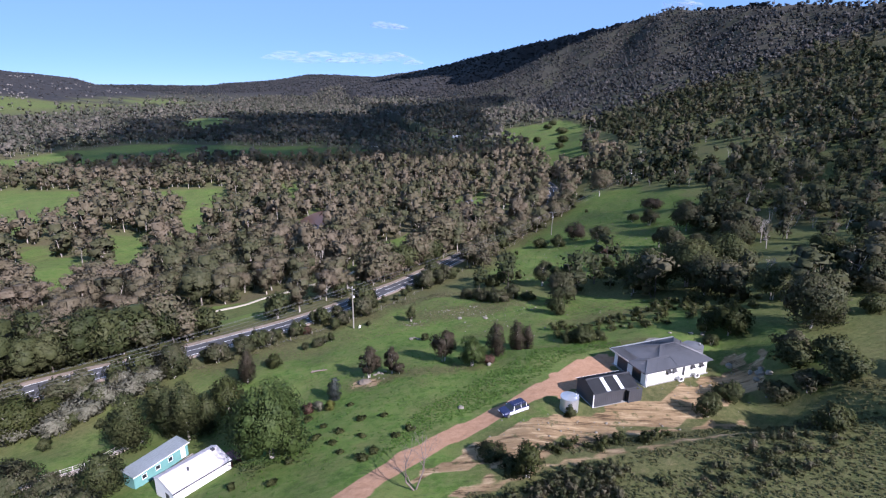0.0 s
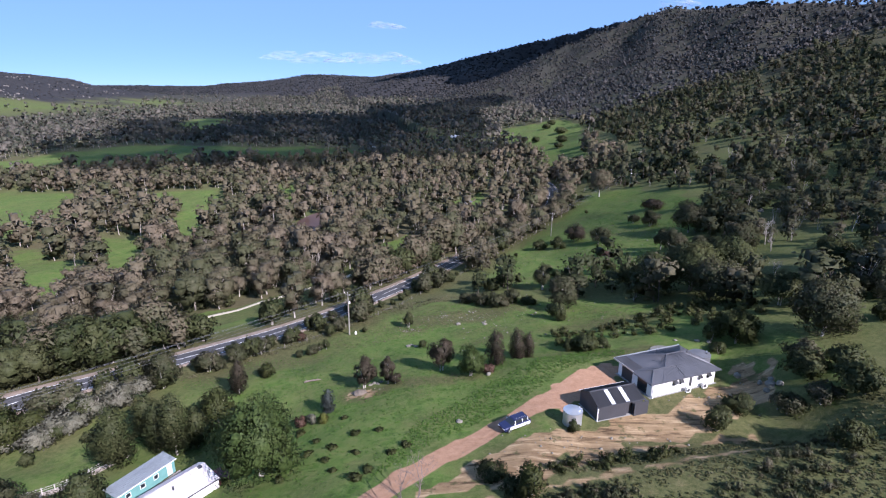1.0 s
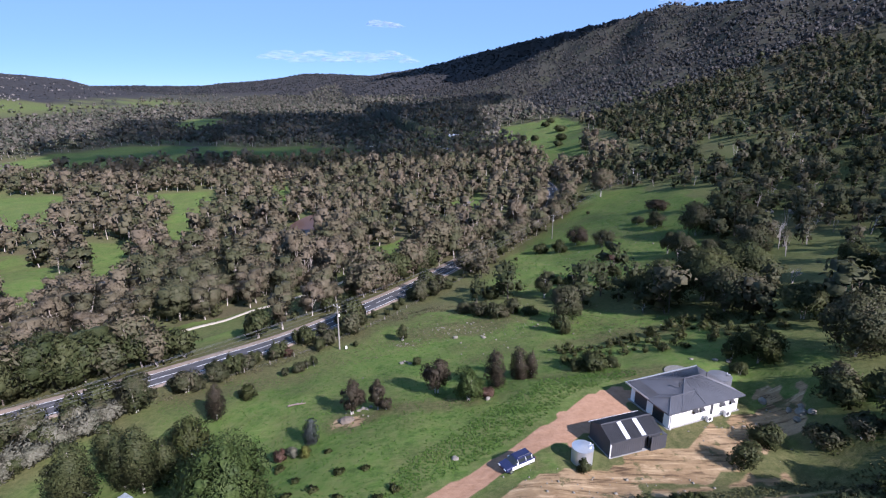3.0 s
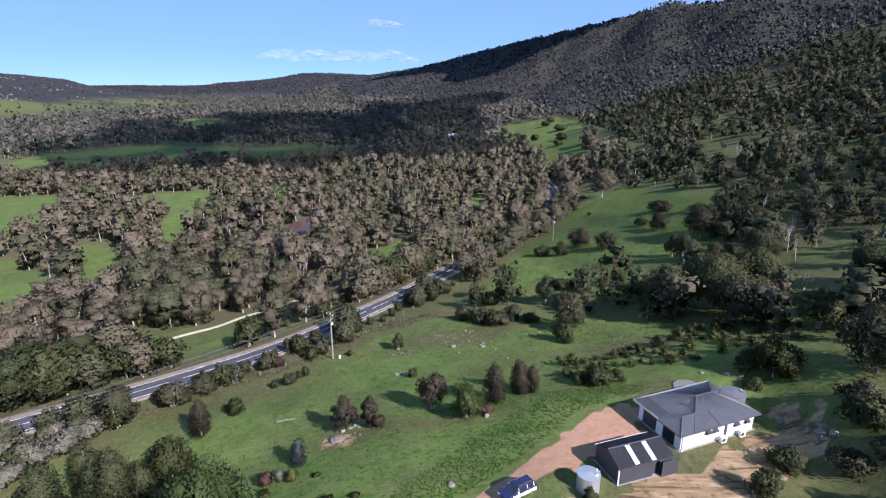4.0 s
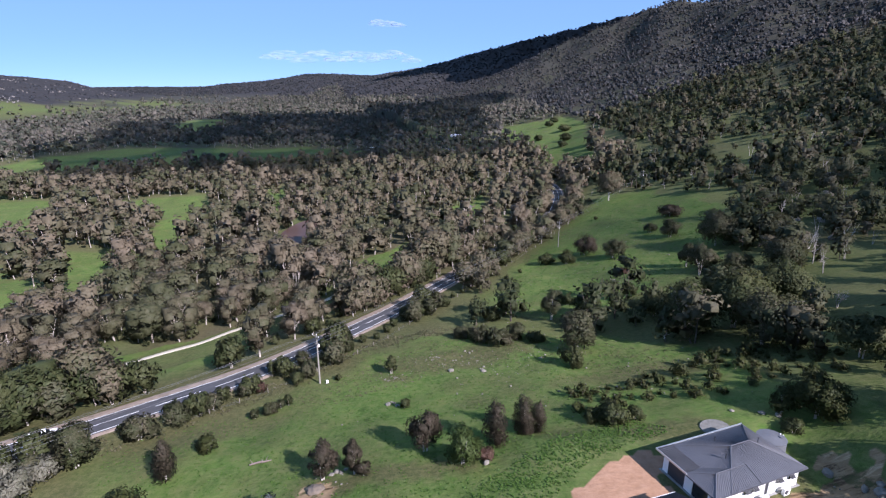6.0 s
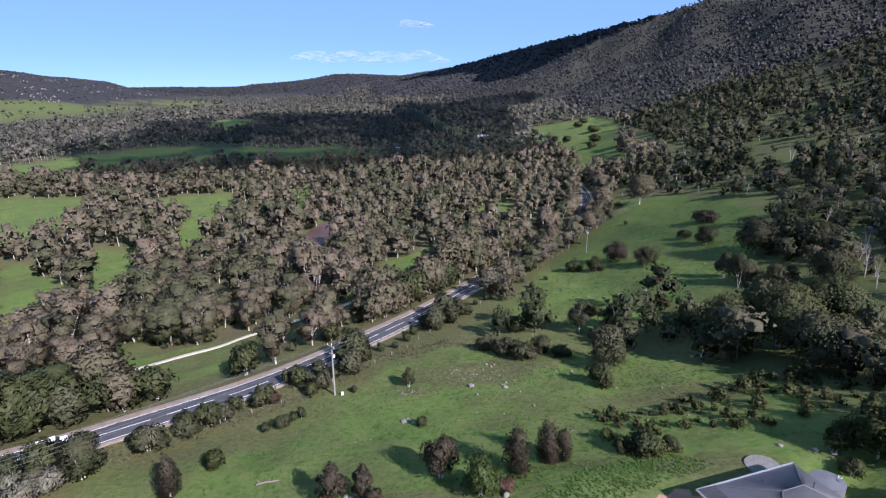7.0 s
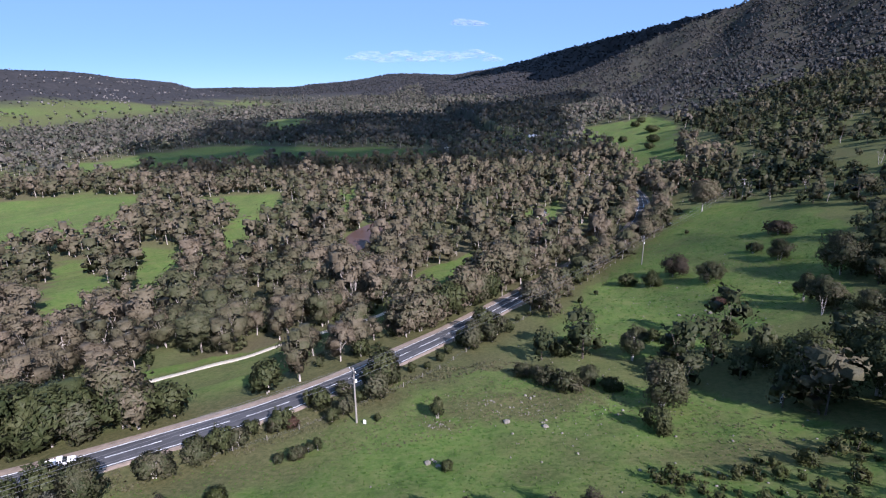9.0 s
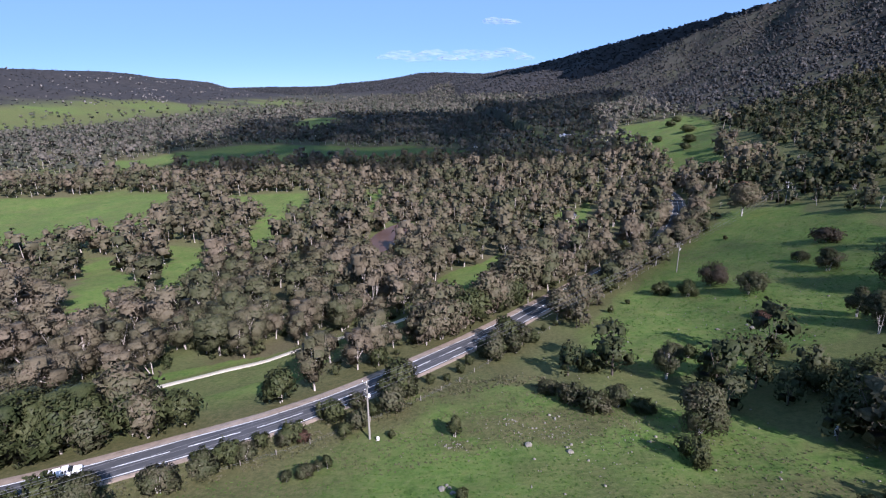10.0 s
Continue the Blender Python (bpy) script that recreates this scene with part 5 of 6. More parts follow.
def hip_roof(parent, name, x0, x1, y0, y1, z, pitch, mat, left_hip=True, right_hip=True, cap_mat=None):
    """A hip roof over a rectangle, its ridge along x; planes, ribs, capping and gutters."""
    half = (y1 - y0) / 2
    top = z + half * pitch
    yc = (y0 + y1) / 2
    r0 = Vector((x0 + (half if left_hip else 0), yc, top))
    r1 = Vector((x1 - (half if right_hip else 0), yc, top))
    A, B, C, D = Vector((x0, y0, z)), Vector((x1, y0, z)), Vector((x1, y1, z)), Vector((x0, y1, z))
    roof = new(name)
    roof.parent = parent
    planes = [(A, B, r1, r0), (C, D, r0, r1)]
    if left_hip:
        planes.append((D, A, r0, r0))
    if right_hip:
        planes.append((B, C, r1, r1))
    for a, b, c, d in planes:
        bm = bmesh.new()
        pts = [a, b, c, d] if (c - d).length > 1e-4 else [a, b, c]
        ribs(bm, a, b, c, d, 0.3, 0.045)
        bmesh.ops.remove_doubles(bm, verts=bm.verts, dist=0.0005)
        bmesh.ops.solidify(bm, geom=list(bm.faces), thickness=0.03)
        part("roof_plane", bm, mat, roof)
    bm = bmesh.new()
    for p, q in ((r0, r1), (A, r0), (D, r0), (B, r1), (C, r1)):
        if (p - q).length > 0.1:
            rod(bm, p + Vector((0, 0, 0.05)), q + Vector((0, 0, 0.05)), 0.07, n=6)
    part("ridge_capping", bm, cap_mat or mat, roof)
    bm = bmesh.new()
    for p in ((x0 - 0.1, x1 + 0.1, y0 - 0.1, y0), (x0 - 0.1, x1 + 0.1, y1, y1 + 0.1), (x0 - 0.1, x0, y0, y1), (x1, x1 + 0.1, y0, y1)):
        box(bm, *p, z - 0.16, z + 0.0)
    part("gutter", bm, cap_mat or mat, roof)
    return roof


def house():
    h = new("house")
    h.matrix_world = pose(33.3, 77.0, 1.5, 0, 0, 21)
    H = 2.55
    bm = bmesh.new()
    box(bm, -0.3, 13.4, -0.3, 8.1, -0.3, 0.05)
    part("slab", bm, M_CONCRETE, h)
    front = [(4.3, 5.0, 1.1, 2.0), (5.6, 6.2, 1.1, 2.0), (7.7, 8.3, 0.1, 2.05), (9.5, 10.1, 1.1, 2.0), (11.4, 12.0, 1.1, 2.0)]
    walls = (("front", Matrix.Translation((0, 0, 0)), 13.1, front), ("side", Matrix.Translation((13.1, 0.2, 0)) @ pose(0, 0, 0, 0, 0, 90), 7.4, [(1.5, 2.6, 0.9, 2.1), (4.5, 5.6, 0.9, 2.1)]),
             ("back", Matrix.Translation((13.1, 7.8, 0)) @ pose(0, 0, 0, 0, 0, 180), 13.1, [(2, 3.5, 0.9, 2.1), (6, 8.4, 0.05, 2.1)]), ("left", Matrix.Translation((0, 7.6, 0)) @ pose(0, 0, 0, 0, 0, -90), 7.4, [(0.6, 3.2, 0.05, 2.2), (4.4, 6.6, 0.05, 2.2)]))
    for nm, m, ln, ops in walls:
        bm = bmesh.new()
        wall_with_openings(bm, ln, H, 0.2, ops)
        w = part("wall", bm, M_WHITE if nm == "front" else M_WHITE, h)
        w.matrix_basis = m
        for a, b, z0, z1 in ops:
            if nm == "left" and a < 1:
                bm = bmesh.new()
                for k in range(5):
                    box(bm, a, b, 0.06, 0.1, z0 + k * 0.43, z0 + k * 0.43 + 0.41)
                g = part("garage_door", bm, M_DOOR, h, "dark panelled garage door")
                g.matrix_basis = m
            elif z0 < 0.2:
                bm = bmesh.new()
                box(bm, a, b, 0.08, 0.12, z0, z1)
                d = part("door", bm, M_GLASS if b - a > 1 else M_DOOR, h)
                d.matrix_basis = m
                bm = bmesh.new()
                rod(bm, (b - 0.12, 0.02, z0 + 1.0), (b - 0.12, 0.08, z0 + 1.0), 0.03)
                part("handle", bm, M_CHROME, d)
            else:
                window(h, a, b, z0, z1, m, M_WHITE, awning=nm == "front")
    hip_roof(h, "main_roof", 1.7, 13.6, -0.5, 8.5, 2.7, 0.40, M_SLATE)
    hip_roof(h, "front_wing_roof", -0.6, 6.2, -0.5, 4.0, 2.72, 0.40, M_SLATE, right_hip=False)
    roof = new("garage_roof")
    roof.parent = h
    bm = bmesh.new()
    ribs(bm, (-0.6, 3.7, 2.86), (-0.6, 8.5, 2.86), (2.2, 8.5, 2.72), (2.2, 3.7, 2.72), 0.3)
    bmesh.ops.solidify(bm, geom=list(bm.faces), thickness=0.04)
    part("roof_plane", bm, M_SLATE, roof)
    bm = bmesh.new()
    box(bm, -0.7, -0.6, 3.6, 8.6, 2.66, 2.9)
    box(bm, -0.6, 13.6, 8.5, 8.62, 2.62, 2.86)
    part("gutter", bm, M_TANK, roof, "pale roof edge trim")
    for x, y in ((0.12, -0.36), (0.12, 3.4)):
        bm = bmesh.new()
        box(bm, x - 0.09, x + 0.09, y - 0.0, y + 0.18, 0.05, 2.55)
        part("post", bm, M_WHITE, h)
    for x, y in ((4.4, 3.0), (10.2, 3.6), (6.4, 6.4)):
        z = 2.7 + 0.4 * min(y + 0.5, 8.5 - y)
        bm = bmesh.new()
        rod(bm, (x, y, z - 0.1), (x, y, z + 0.55), 0.06)
        rod(bm, (x, y, z + 0.5), (x, y, z + 0.6), 0.11)
        part("vent_pipe", bm, M_CHAR, h)
    return tagged(h, "single-storey white house with a slate-grey steel hip roof", "house")


def air_unit(x, y, turn):
    a = new("air_conditioner_unit")
    a.matrix_world = pose(x, y, 1.5, 0, 0, turn)
    bm = bmesh.new()
    box(bm, -0.45, 0.45, -0.2, 0.2, 0.05, 0.95)
    part("casing", bm, M_WHITE, a)
    bm = bmesh.new()
    rod(bm, (-0.1, -0.2, 0.5), (-0.1, -0.225, 0.5), 0.3, n=20)
    part("fan_grille", bm, M_DOOR, a)
    for s in (-0.35, 0.35):
        bm = bmesh.new()
        box(bm, s - 0.05, s + 0.05, -0.2, 0.2, -0.06, 0.05)
        part("foot", bm, M_CONCRETE, a)
    return tagged(a, "white outdoor air conditioner unit beside the house wall", "air conditioner", "outdoor units")


def shed():
    s = new("shed")
    s.matrix_world = pose(23.2, 70.7, 1.5, 0, 0, 18.4)
    L, W, H, top = 7.7, 4.7, 2.4, 3.45
    bm = bmesh.new()
    box(bm, -0.15, L + 0.9, -0.15, W + 0.15, -0.4, 0.04)
    part("slab", bm, M_CONCRETE, s)
    for nm, m, ln, ops in (("front", Matrix(), L, [(5.0, 5.9, 0.0, 2.05)]), ("back", Matrix.Translation((L, W, 0)) @ pose(0, 0, 0, 0, 0, 180), L, [])):
        bm = bmesh.new()
        wall_with_openings(bm, ln, H, 0.06, ops)
        for i in range(int(ln / 0.35)):
            if not ops or not (4.9 < i * 0.35 < 5.95):
                box(bm, i * 0.35, i * 0.35 + 0.05, -0.025, 0, 0, H)
        part("wall", bm, M_CHAR, s).matrix_basis = m
    for x0, x1 in ((0, 0.06), (L - 0.06, L)):
        bm = bmesh.new()
        f = bm.faces.new([bm.verts.new(p) for p in ((x0, 0, 0), (x0, W, 0), (x0, W, H), (x0, W / 2, top), (x0, 0, H))])
        r = bmesh.ops.extrude_face_region(bm, geom=[f])
        bmesh.ops.translate(bm, verts=[v for v in r["geom"] if isinstance(v, bmesh.types.BMVert)], vec=(x1 - x0, 0, 0))
        part("gable_wall", bm, M_CHAR, s)
    for a, b, c, d in (((-0.15, -0.15, H - 0.02), (L + 0.15, -0.15, H - 0.02), (L + 0.15, W / 2, top + 0.03), (-0.15, W / 2, top + 0.03)), ((L + 0.15, W + 0.15, H - 0.02), (-0.15, W + 0.15, H - 0.02), (-0.15, W / 2, top + 0.03), (L + 0.15, W / 2, top + 0.03))):
        bm = bmesh.new()
        ribs(bm, a, b, c, d, 0.25, 0.045)
        bmesh.ops.solidify(bm, geom=list(bm.faces), thickness=0.03)
        part("roof_plane", bm, M_CHAR, s)
    for u in (2.25, 4.7):
        bm = bmesh.new()
        k0, k1 = 0.03, 0.96
        z = lambda k: (H - 0.02) + k * (top + 0.05 - H) + 0.05
        y = lambda k: -0.15 + k * (W / 2 + 0.15)
        sheet(bm, [(u, y(k0), z(k0)), (u + 0.62, y(k0), z(k0)), (u + 0.62, y(k1), z(k1)), (u, y(k1), z(k1))], 0.03)
        part("skylight", bm, M_SKYLIGHT, s, "pale translucent skylight strip")
    bm = bmesh.new()
    rod(bm, (-0.15, W / 2, top + 0.08), (L + 0.15, W / 2, top + 0.08), 0.1, n=6)
    part("ridge_capping", bm, M_CHAR, s)
    for x in (-0.05, ):
        bm = bmesh.new()
        box(bm, x - 0.05, x + 0.07, -0.06, 0.06, 0, H + 0.02)
        part("corner_trim", bm, M_PINKWHITE, s, "white corner flashing")
    for yy in (-0.22, W + 0.12):
        bm = bmesh.new()
        box(bm, -0.2, L + 0.2, yy, yy + 0.1, H - 0.12, H + 0.0)
        part("gutter", bm, M_PINKWHITE if yy > 0 else M_CHAR, s)
    # lean-to beside the far gable
    bm = bmesh.new()
    box(bm, 5.95, L + 0.7, -0.5, -0.44, 0, 2.15)
    for i in range(7):
        box(bm, 5.95 + i * 0.35, 6.0 + i * 0.35, -0.525, -0.5, 0, 2.15)
    part("lean_to_wall", bm, M_CHAR, s)
    bm = bmesh.new()
    sheet(bm, [(L + 0.1, -0.5, 2.2), (L + 0.75, -0.5, 2.05), (L + 0.75, 2.6, 2.05), (L + 0.1, 2.6, 2.2)])
    part("lean_to_roof", bm, M_CHAR, s)
    bm = bmesh.new()
    box(bm, 5.05, 5.9, 0.3, 0.34, 0, 2.05)
    part("door", bm, M_DOOR, s)
    return tagged(s, "charcoal steel farm shed with two pale skylight strips", "shed")


def tank(x, y, r, tall, mat, label, rings=7):
    t = new("water_tank")
    t.location = (x, y, max(gz(x, y), gz(x + r, y), gz(x - r, y)) - 0.05)
    bm = bmesh.new()
    n = 40
    prev = None
    prof = []
    for i in range(rings * 4 + 1):
        prof.append((r + 0.018 * math.cos(i * math.pi / 2), tall * i / (rings * 4)))
    for rr, z in prof:
        ring = [bm.verts.new((rr * math.cos(2 * math.pi * k / n), rr * math.sin(2 * math.pi * k / n), z)) for k in range(n)]
        if prev:
            for k in range(n):
                bm.faces.new((prev[k], prev[(k + 1) % n], ring[(k + 1) % n], ring[k]))
        prev = ring
    for f in bm.faces:
        f.smooth = True
    part("shell", bm, mat, t)
    bm = bmesh.new()
    bmesh.ops.create_cone(bm, cap_ends=True, segments=n, radius1=r + 0.04, radius2=0.25, depth=0.22, matrix=Matrix.Translation((0, 0, tall + 0.11)))
    part("roof", bm, mat, t)
    bm = bmesh.new()
    rod(bm, (r * 0.62, -0.2, tall + 0.08), (r * 0.62, -0.2, tall + 0.24), 0.24, n=16)
    part("hatch", bm, mat, t)
    bm = bmesh.new()
    rod(bm, (r * 0.8, 0.45, tall), (r * 0.8, 0.45, tall + 0.25), 0.06)
    rod(bm, (r + 0.06, 0.45, 0.1), (r + 0.06, 0.45, tall), 0.05)
    part("pipe", bm, M_PINKWHITE, t)
    return tagged(t, label, "water tank")


def teal_cabin():
    c = new("cabin")
    c.matrix_world = pose(-43.6, 68.6, -9.0, 0, 0, 63)
    L, W, H = 9.0, 2.5, 2.3
    bm = bmesh.new()
    wall_with_openings(bm, L, H, 0.1, [(1.2, 2.0, 0.9, 1.7), (3.4, 4.2, 0.9, 1.7), (5.5, 6.3, 0.9, 1.7), (7.7, 8.5, 0.1, 2.1)])
    part("wall", bm, M_TEAL, c).matrix_basis = Matrix.Translation((-L / 2, -W / 2, 0))
    for x0, x1, y0, y1 in ((-L / 2, L / 2, W / 2 - 0.1, W / 2), (-L / 2, -L / 2 + 0.1, -W / 2 + 0.1, W / 2 - 0.1), (L / 2 - 0.1, L / 2, -W / 2 + 0.1, W / 2 - 0.1)):
        bm = bmesh.new()
        box(bm, x0, x1, y0, y1, 0, H)
        part("wall", bm, M_TEAL, c)
    for a in (1.2, 3.4, 5.5):
        window(c, a, a + 0.8, 0.9, 1.7, Matrix.Translation((-L / 2, -W / 2, 0)), M_WHITE)
    bm = bmesh.new()
    box(bm, -L / 2 + 7.7, -L / 2 + 8.5, -W / 2 - 0.01, -W / 2 + 0.04, 0.1, 2.1)
    part("door", bm, M_WHITE, c, "white flush door")
    bm = bmesh.new()
    ribs(bm, (-L / 2 - 0.2, -W / 2 - 0.25, H + 0.02), (L / 2 + 0.2, -W / 2 - 0.25, H + 0.02), (L / 2 + 0.2, W / 2 + 0.2, H + 0.22), (-L / 2 - 0.2, W / 2 + 0.2, H + 0.22), 0.25)
    bmesh.ops.solidify(bm, geom=list(bm.faces), thickness=0.04)
    part("roof", bm, plain("pale_blue_grey_roof", (0.40, 0.44, 0.46), 0.5, 0.2, vary=0.12), c)
    bm = bmesh.new()
    box(bm, -L / 2 - 0.2, L / 2 + 0.2, -W / 2 - 0.3, -W / 2 - 0.25, H - 0.1, H + 0.03)
    part("fascia", bm, M_WHITE, c)
    for i in range(5):
        for yy in (-W / 2 + 0.2, W / 2 - 0.2):
            x = -L / 2 + 0.3 + i * (L - 0.6) / 4
            bm = bmesh.new()
            rod(bm, (x, yy, -1.6), (x, yy, 0), 0.1)
            part("stump", bm, M_TIMBER, c)
    bm = bmesh.new()
    box(bm, -L / 2, L / 2 + 0.6, -W / 2 - 1.2, -W / 2 - 0.02, -0.25, -0.15)
    part("deck", bm, M_TIMBER, c)
    return tagged(c, "long teal weatherboard cabin with a pale flat roof", "cabin")


def white_shed():
    s = new("machinery_shed")
    s.matrix_world = pose(-36.1, 59.1, -7.4, 0, 0, 54)
    L, W, H, top = 8.6, 5.2, 2.3, 3.1
    for y0 in (0, W - 0.06):
        bm = bmesh.new()
        box(bm, 0, L, y0, y0 + 0.06, -0.8, H)
        for i in range(24):
            box(bm, i * 0.36, i * 0.36 + 0.05, y0 - 0.02 if y0 == 0 else y0 + 0.06, y0 if y0 == 0 else y0 + 0.08, -0.8, H)
        part("wall", bm, M_PINKWHITE, s)
    for x0 in (0, L - 0.06):
        bm = bmesh.new()
        f = bm.faces.new([bm.verts.new(p) for p in ((x0, 0.06, -0.8), (x0, W - 0.06, -0.8), (x0, W - 0.06, H), (x0, W * 0.7, top - 0.02), (x0, 0.06, H))])
        r = bmesh.ops.extrude_face_region(bm, geom=[f])
        bmesh.ops.translate(bm, verts=[v for v in r["geom"] if isinstance(v, bmesh.types.BMVert)], vec=(0.06, 0, 0))
        part("gable_wall", bm, M_PINKWHITE, s)
    for a, b, c, d in (((-0.15, -0.12, H), (L + 0.15, -0.12, H), (L + 0.15, W * 0.7, top), (-0.15, W * 0.7, top)), ((L + 0.15, W + 0.12, H), (-0.15, W + 0.12, H), (-0.15, W * 0.7, top), (L + 0.15, W * 0.7, top))):
        bm = bmesh.new()
        ribs(bm, a, b, c, d, 0.3, 0.045)
        bmesh.ops.solidify(bm, geom=list(bm.faces), thickness=0.03)
        part("roof_plane", bm, M_PINKWHITE, s)
    bm = bmesh.new()
    box(bm, -0.2, L + 0.2, -0.26, -0.13, H - 0.1, H + 0.03)
    part("gutter", bm, M_CHAR, s)
    bm = bmesh.new()
    rod(bm, (3.4, 2.2, H + 0.3), (3.4, 2.2, H + 1.0), 0.13)
    part("vent_pipe", bm, M_CHAR, s)
    bm = bmesh.new()
    box(bm, 7.6, 8.1, 3.0, 3.6, top - 0.15, top + 0.1)
    part("roof_box", bm, M_DOOR, s)
    bm = bmesh.new()
    box(bm, -0.03, 0.0, 1.3, 2.3, -0.7, 1.3)
    part("door", bm, M_DOOR, s)
    tagged(s, "chalky white steel machinery shed with a low gable roof", "shed")
    m = new("lean_to")
    m.matrix_world = pose(-36.1, 59.1, -7.4, 0, 0, 54)
    bm = bmesh.new()
    for p in ((8.95, 9.0, 0.2, 2.4), (10.4, 10.45, 0.2, 2.4)):
        box(bm, *p, -0.8, 1.7)
    part("wall", bm, M_MAROON, m)
    bm = bmesh.new()
    sheet(bm, [(8.8, 0, 1.9), (10.6, 0, 1.65), (10.6, 2.6, 1.65), (8.8, 2.6, 1.9)])
    part("roof", bm, M_MAROON, m)
    return tagged(m, "small maroon steel lean-to behind the white shed", "shed")


def small_house(x, y, turn, L, W, wall_mat, roof_mat, label):
    h = new("farmhouse")
    h.matrix_world = pose(x, y, gz(x, y) - 0.2, 0, 0, turn)
    H, top = 3.0, 4.8
    for a in (0, W - 0.2):
        bm = bmesh.new()
        wall_with_openings(bm, L, H, 0.2, [(L * 0.15, L * 0.28, 0.9, 2.2), (L * 0.45, L * 0.54, 0, 2.2), (L * 0.72, L * 0.86, 0.9, 2.2)])
        part("wall", bm, wall_mat, h).matrix_basis = Matrix.Translation((0, a, 0))
        for k0, k1 in ((0.15, 0.28), (0.72, 0.86)):
            bm = bmesh.new()
            box(bm, L * k0, L * k1, a + 0.08, a + 0.12, 0.9, 2.2)
            part("window", bm, M_GLASS, h)
    for a in (0, L - 0.2):
        bm = bmesh.new()
        box(bm, a, a + 0.2, 0.2, W - 0.2, 0, H)
        part("wall", bm, wall_mat, h)
    hip_roof(h, "roof", -0.5, L + 0.5, -0.5, W + 0.5, H, (top - H) / (W / 2), roof_mat)
    return tagged(h, label, "house", "far farmhouses")


def lofted(bm, sections):
    """Skins a row of closed sections of equally many points and caps the ends."""
    rings = [[bm.verts.new(p) for p in s] for s in sections]
    for a, b in zip(rings, rings[1:]):
        for i in range(len(a)):
            j = (i + 1) % len(a)
            bm.faces.new((a[i], a[j], b[j], b[i]))
    bm.faces.new(rings[0][::-1])
    bm.faces.new(rings[-1])


def vehicle(name, m, length, wide, body_mat, label, tray=False, roof_mat=None):
    c = new(name)
    c.matrix_world = m
    hl, hw = length / 2, wide / 2

    def ring(x, lo, hi, w, tuck=0.9):
        return [(x, -w * tuck, lo), (x, -w, lo + 0.15), (x, -w, hi - 0.14), (x, -w * 0.9, hi), (x, w * 0.9, hi), (x, w, hi - 0.14), (x, w, lo + 0.15), (x, w * tuck, lo)]

    bm = bmesh.new()
    lofted(bm, [ring(-hl, 0.42, 0.72, hw * 0.86), ring(-hl + 0.12, 0.3, 0.86, hw * 0.95), ring(-hl + 0.55, 0.28, 0.93, hw), ring(-hl + 1.25, 0.28, 1.02, hw), ring(hl - 0.7, 0.28, 1.06, hw), ring(hl - 0.12, 0.32, 1.02, hw * 0.97), ring(hl, 0.45, 0.85, hw * 0.9)])
    part("body", bm, roof_mat or body_mat, c)
    if roof_mat:
        for s in (-1, 1):
            bm = bmesh.new()
            vs = box(bm, -hl + 0.95, hl - 0.25, s * hw - 0.012, s * hw + 0.012, 0.44, 0.9)
            bmesh.ops.bevel(bm, geom=list(bm.edges), offset=0.01, segments=1)
            part("door_panel", bm, body_mat, c, "white door panels")
    x0, x1, x2, x3 = (-hl + 1.2, -hl + 1.85, hl - 0.55, hl - 0.12)
    if tray:
        x2, x3 = 0.35, 0.6

    def cab(x, z, w):
        return [(x, -w, z), (x, w, z)]

    bm = bmesh.new()
    lofted(bm, [[(x0, -hw * 0.86, 1.0), (x0, hw * 0.86, 1.0), (x3, hw * 0.86, 1.0), (x3, -hw * 0.86, 1.0)], [(x1, -hw * 0.72, 1.52), (x1, hw * 0.72, 1.52), (x2, hw * 0.72, 1.55), (x2, -hw * 0.72, 1.55)]])
    cabin = part("cabin_glass", bm, M_GLASS, c)
    bm = bmesh.new()
    lofted(bm, [[(x1 - 0.06, -hw * 0.74, 1.52), (x1 - 0.06, hw * 0.74, 1.52), (x2 + 0.06, hw * 0.74, 1.55), (x2 + 0.06, -hw * 0.74, 1.55)], [(x1 + 0.15, -hw * 0.62, 1.62), (x1 + 0.15, hw * 0.62, 1.62), (x2 - 0.1, hw * 0.62, 1.64), (x2 - 0.1, -hw * 0.62, 1.64)]])
    part("roof", bm, roof_mat or body_mat, c)
    for sx in (x0 + 0.75, (x0 + x3) / 2 + 0.3, x2):
        for s in (-1, 1):
            bm = bmesh.new()
            rod(bm, (sx, s * hw * 0.87, 1.0), (sx - 0.05, s * hw * 0.735, 1.53), 0.045, n=6)
            part("pillar", bm, body_mat, c)
    if tray:
        for p in ((0.75, hl - 0.03, -hw, -hw + 0.06), (0.75, hl - 0.03, hw - 0.06, hw), (hl - 0.09, hl - 0.03, -hw + 0.06, hw - 0.06)):
            bm = bmesh.new()
            box(bm, *p, 1.0, 1.32)
            part("tray_side", bm, body_mat, c)
    else:
        for s in (-1, 1):
            bm = bmesh.new()
            rod(bm, (x1 + 0.2, s * hw * 0.6, 1.7), (x2 - 0.2, s * hw * 0.6, 1.72), 0.025)
            part("roof_rail", bm, M_CHROME, c)
    for x in (-hl + 0.85, hl - 0.95):
        for s in (-1, 1):
            w = new("wheel")
            w.parent = c
            w.location = (x, s * (hw - 0.1), 0.34)
            bm = bmesh.new()
            rod(bm, (0, -0.11, 0), (0, 0.11, 0), 0.34, n=24)
            part("tyre", bm, M_RUBBER, w)
            bm = bmesh.new()
            rod(bm, (0, -0.125, 0), (0, 0.125, 0), 0.21, n=16)
            part("rim", bm, M_CHROME, w)
